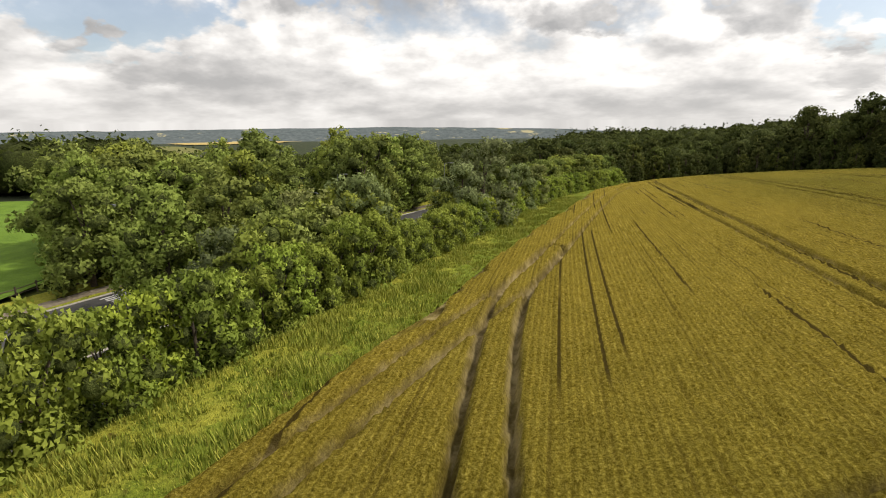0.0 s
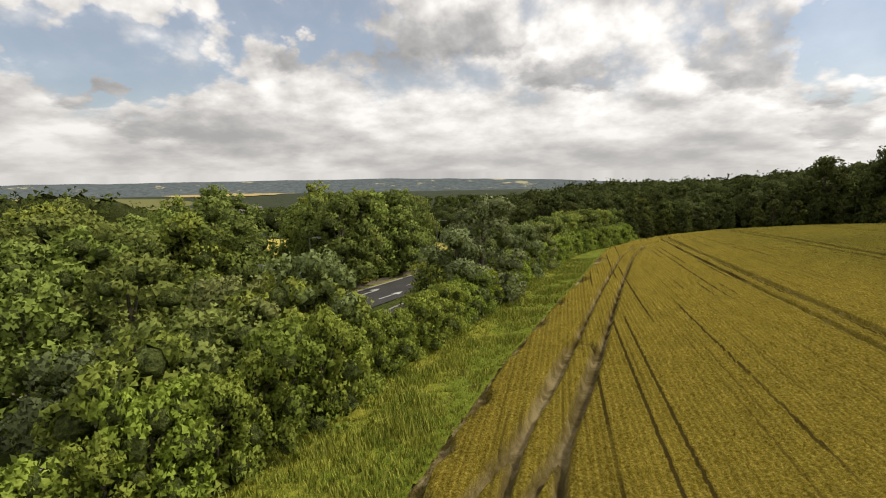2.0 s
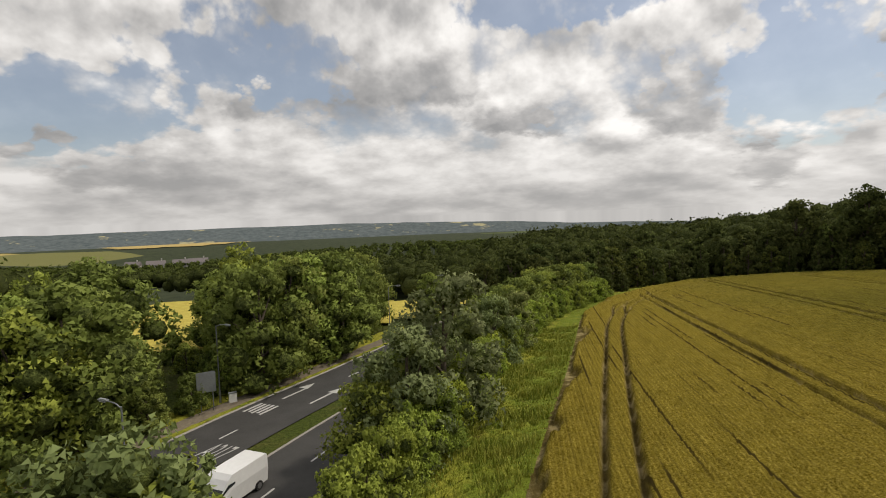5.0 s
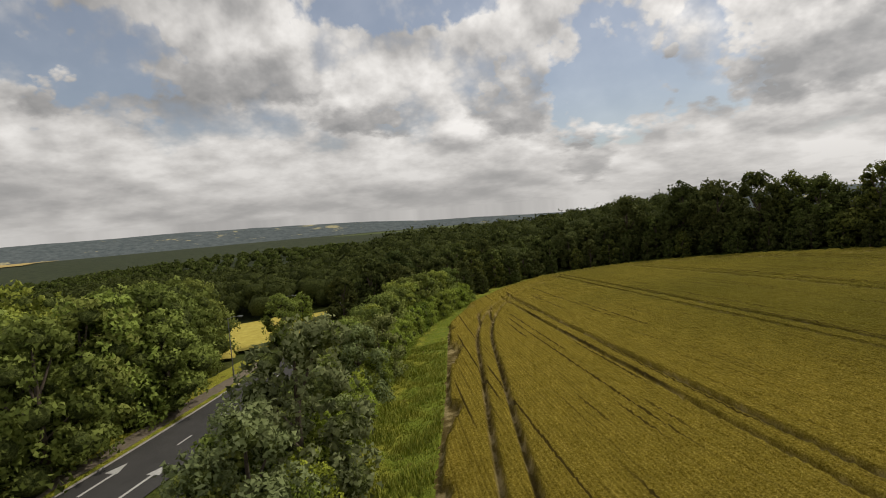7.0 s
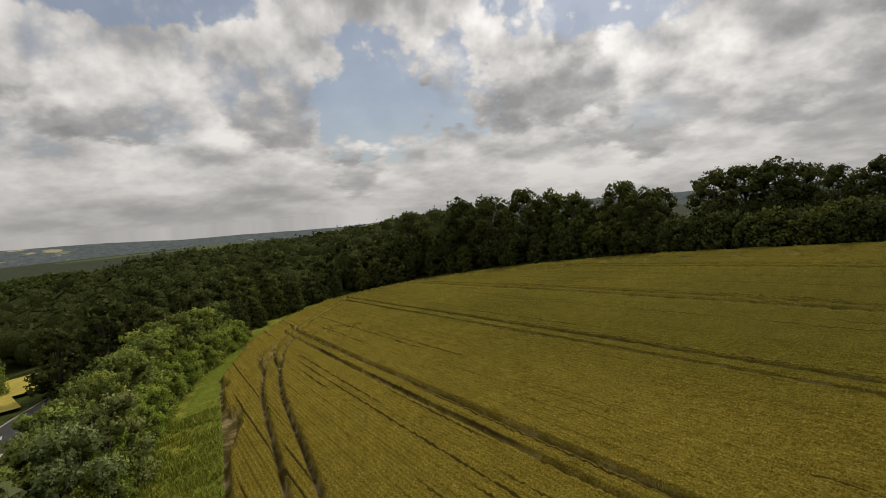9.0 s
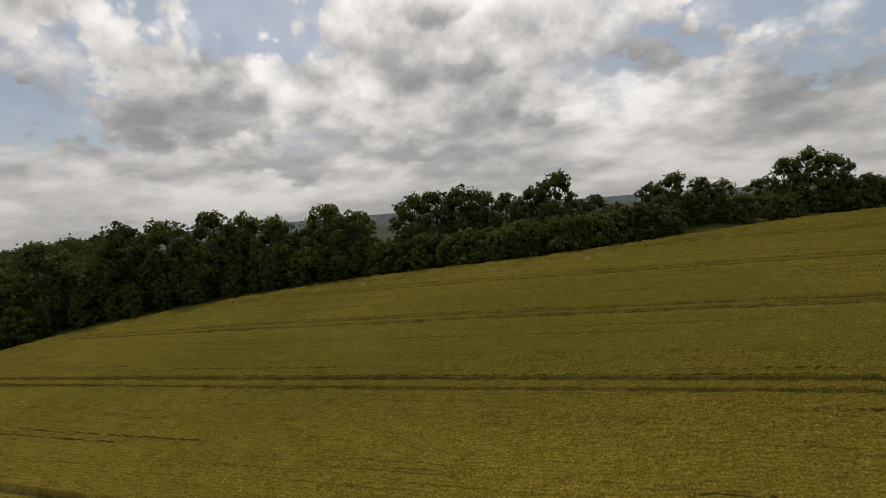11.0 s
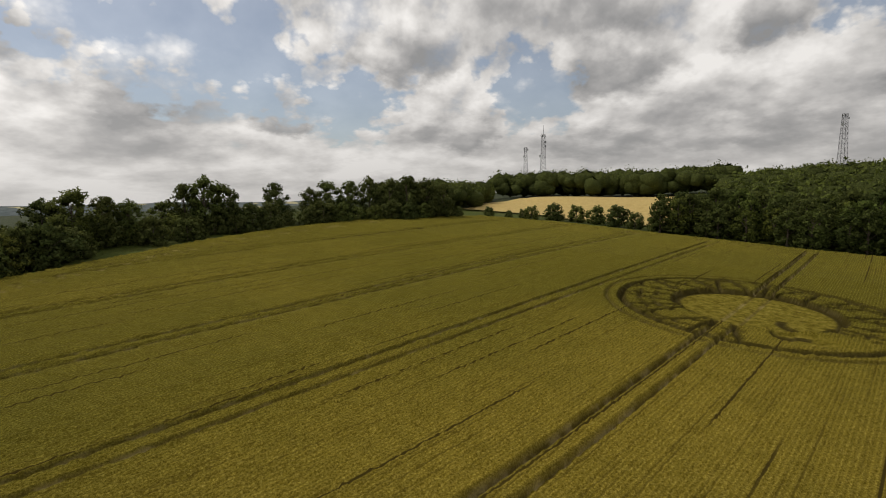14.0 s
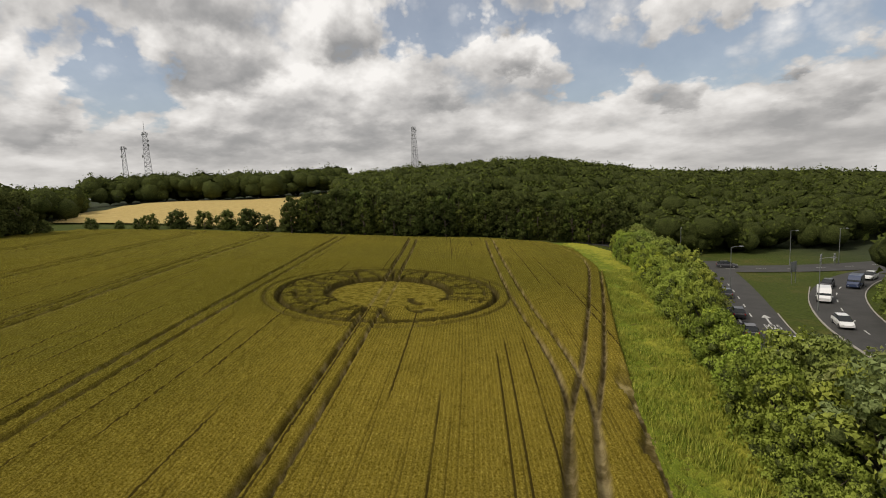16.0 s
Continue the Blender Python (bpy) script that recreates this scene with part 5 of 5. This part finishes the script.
def lattice_mast(x, y, top, wide, dishes, whip, label):
    foot = at_land(x, y)
    tall = top - foot
    root = new("lattice_mast", None)
    root.matrix_world = pose(x, y, foot, 0, 0, 20)
    half = lambda z: wide / 2 * (1 - 0.55 * z / tall)
    n = int(tall / 3.2)
    sides = [(-1, -1), (1, -1), (1, 1), (-1, 1)]
    for sx, sy in sides:
        bm = bmesh.new()
        rod(bm, (sx * half(0), sy * half(0), -1), (sx * half(tall), sy * half(tall), tall), 0.16, 0.11, 5)
        part_bm("leg", bm, MAST, root)
    bm = bmesh.new()
    for i in range(n):
        z0, z1 = tall * i / n, tall * (i + 1) / n
        for k in range(4):
            (ax, ay), (bx, by) = sides[k], sides[(k + 1) % 4]
            rod(bm, (ax * half(z0), ay * half(z0), z0), (bx * half(z1), by * half(z1), z1), 0.07, None, 4)
            rod(bm, (bx * half(z0), by * half(z0), z0), (ax * half(z1), ay * half(z1), z1), 0.07, None, 4)
            rod(bm, (ax * half(z1), ay * half(z1), z1), (bx * half(z1), by * half(z1), z1), 0.06, None, 4)
    part_bm("bracing", bm, MAST, root)
    for z, a, r in dishes:
        bm = bmesh.new()
        c = (math.cos(a) * (half(z) + 0.7), math.sin(a) * (half(z) + 0.7), z)
        rod(bm, c, (c[0] + math.cos(a) * 0.5, c[1] + math.sin(a) * 0.5, z), r * 0.5, r, 12)
        part_bm("dish", bm, GREY, root)
    for k in range(6):
        bm = bmesh.new()
        a = k * math.tau / 6
        box(bm, (math.cos(a) * (half(tall) + 0.6), math.sin(a) * (half(tall) + 0.6), tall - 1.5), (0.3, 0.3, 2.4), 0.05)
        part_bm("panel_antenna", bm, GREY, root)
    if whip:
        bm = bmesh.new()
        rod(bm, (0, 0, tall - 1), (0, 0, tall + whip), 0.25, 0.08, 6)
        part_bm("whip_antenna", bm, MAST, root)
    tagged(root, label, "mast", "masts on the hill")


lattice_mast(174, -356, 66, 6.0, ((30, 0.5, 1.2), (38, 2.2, 1.0), (42, 4.0, 0.9), (46, 1.2, 0.8)), 8, "tall grey lattice transmitter mast with dishes and a whip")
lattice_mast(188, -351, 55.5, 4.4, ((30, 1.0, 0.9), (36, 3.0, 0.8)), 0, "slim grey lattice mast beside the tall one")
lattice_mast(-32, -380, 67, 5.2, ((36, 0.7, 1.0), (40, 2.6, 0.9)), 0, "grey lattice mast above the wooded hill")


# ---- houses in the valley ----
BRICKY = plain("pale_render", (0.55, 0.52, 0.48), 0.9)
ROOF = plain("grey_slate", (0.16, 0.14, 0.14), 0.8)


def house(x, y, turn, wide, deep, eaves):
    root = new("house", None)
    root.matrix_world = pose(x, y, at_land(x, y) - 0.3, 0, 0, turn)
    bm = bmesh.new()
    box(bm, (0, 0, eaves / 2), (wide, deep, eaves))
    wall = part_bm("wall", bm, BRICKY, root)
    bm = bmesh.new()
    v = [bm.verts.new(p) for p in ((-wide / 2 - 0.4, -deep / 2 - 0.5, eaves - 0.1), (wide / 2 + 0.4, -deep / 2 - 0.5, eaves - 0.1), (wide / 2 + 0.4, deep / 2 + 0.5, eaves - 0.1), (-wide / 2 - 0.4, deep / 2 + 0.5, eaves - 0.1),
                                   (-wide / 2 - 0.4, 0, eaves + deep * 0.42), (wide / 2 + 0.4, 0, eaves + deep * 0.42))]
    for f in ((0, 1, 5, 4), (2, 3, 4, 5), (1, 2, 5), (3, 0, 4), (3, 2, 1, 0)):
        bm.faces.new([v[i] for i in f])
    roof = part_bm("roof", bm, ROOF, root)
    bm = bmesh.new()
    box(bm, (wide * 0.3, 0, eaves + deep * 0.5), (0.9, 0.7, 1.8))
    part_bm("chimney", bm, BRICKY, roof)
    for s in (-1, 1):
        for i in range(3):
            for k in range(2):
                bm = bmesh.new()
                box(bm, (wide * (i - 1) * 0.3, s * (deep / 2 + 0.02), 1.5 + 2.6 * k), (1.2, 0.1, 1.3))
                part_bm("window", bm, CARGLASS, wall)
    tagged(root, "pale rendered house with a slate roof in the valley", "house", "valley houses")


for x, y, turn, wide in ((-205, 480, 20, 14), (-188, 488, 15, 12), (-176, 494, 25, 16), (-222, 476, 10, 11)):
    house(x, y, turn, wide, 8, 5.4)


# ---- fence by the pasture ----
def fence(line):
    root = new("fence", None)
    wood = BARK
    pts = along(line, 2.2)
    for p, d in pts:
        bm = bmesh.new()
        z = at_land(*p)
        box(bm, (p[0], p[1], z + 0.55), (0.12, 0.12, 1.3), 0.015)
        part_bm("post", bm, wood, root)
    for (p, d), (q, e) in zip(pts[:-1], pts[1:]):
        for h in (0.45, 0.95):
            bm = bmesh.new()
            rod(bm, (p[0], p[1], at_land(*p) + h), (q[0], q[1], at_land(*q) + h), 0.045, None, 5)
            part_bm("rail", bm, wood, root)
    tagged(root, "weathered wooden post and rail fence by the pasture", "fence")


fence([(-45, 28), (-42, 38), (-39, 47), (-41, 56)])


# ---- tufts in the grass margin ----
def tufts(name, label, count, lo, hi, seed, tall, mat):
    r = np.random.default_rng(seed)
    y = r.uniform(lo, hi, count)
    px = np.interp(y, EDGE[:13, 1], EDGE[:13, 0]) - r.uniform(-0.1, 8.6, count)
    keep = edge_gap(px, y) < 0.1
    px, y = px[keep], y[keep]
    z = land(px, y)
    n = len(px)
    a = r.uniform(0, math.tau, (n, 3))
    lean = r.uniform(0.15, 0.6, (n, 3))
    h = tall * r.uniform(0.5, 1.2, (n, 3))
    clump = np.array([noise.noise((u * 0.35, v * 0.35, 5.0)) for u, v in zip(px, y)])
    h = h * (0.85 + 0.8 * np.clip(clump, -0.5, 0.8))[:, None]
    w = 0.045
    verts = np.empty((n, 3, 3, 3))
    for k in range(3):
        bx, by = px + 0.12 * np.cos(a[:, k] * 3), y + 0.12 * np.sin(a[:, k] * 3)
        verts[:, k, 0] = np.stack([bx - w * np.sin(a[:, k]), by + w * np.cos(a[:, k]), z], 1)
        verts[:, k, 1] = np.stack([bx + w * np.sin(a[:, k]), by - w * np.cos(a[:, k]), z], 1)
        verts[:, k, 2] = np.stack([bx + lean[:, k] * h[:, k] * np.cos(a[:, k]), by + lean[:, k] * h[:, k] * np.sin(a[:, k]), z + h[:, k]], 1)
    count3 = n * 3
    me = bpy.data.meshes.new(name)
    me.vertices.add(count3 * 3), me.loops.add(count3 * 3), me.polygons.add(count3)
    me.vertices.foreach_set("co", verts.ravel().astype(np.float32))
    me.loops.foreach_set("vertex_index", np.arange(count3 * 3, dtype=np.int32))
    me.polygons.foreach_set("loop_start", np.arange(0, count3 * 3, 3, dtype=np.int32))
    me.polygons.foreach_set("loop_total", np.full(count3, 3, dtype=np.int32))
    me.materials.append(mat)
    me.update(), me.validate()
    tagged(new(name, me), label, "grass", kind="stuff")


def build_blade(dark, light, ripe):
    def build(tree, shader, link):
        geo = tree.nodes.new("ShaderNodeNewGeometry")
        c = colours(tree, geo.outputs["Random Per Island"], [(0.0, dark), (0.6, light), (1.0, ripe)])
        patch = tex_noise(tree, 0.45, 4.0)
        c = mix_colour(tree, colours(tree, patch, [(0.40, (0, 0, 0)), (0.62, (1, 1, 1))]), c, mix_colour(tree, 0.5, c, (0.30, 0.29, 0.045)))
        link(c, shader.inputs["Base Color"])
    return material("grass_blade", build, 0.7, 0.2)


BLADE = build_blade((0.09, 0.125, 0.012), (0.23, 0.275, 0.030), (0.45, 0.43, 0.08))
tufts("margin_grass", "tall yellow-green seeding grass tufts", 42000, -20, 100, 5, 0.55, BLADE)
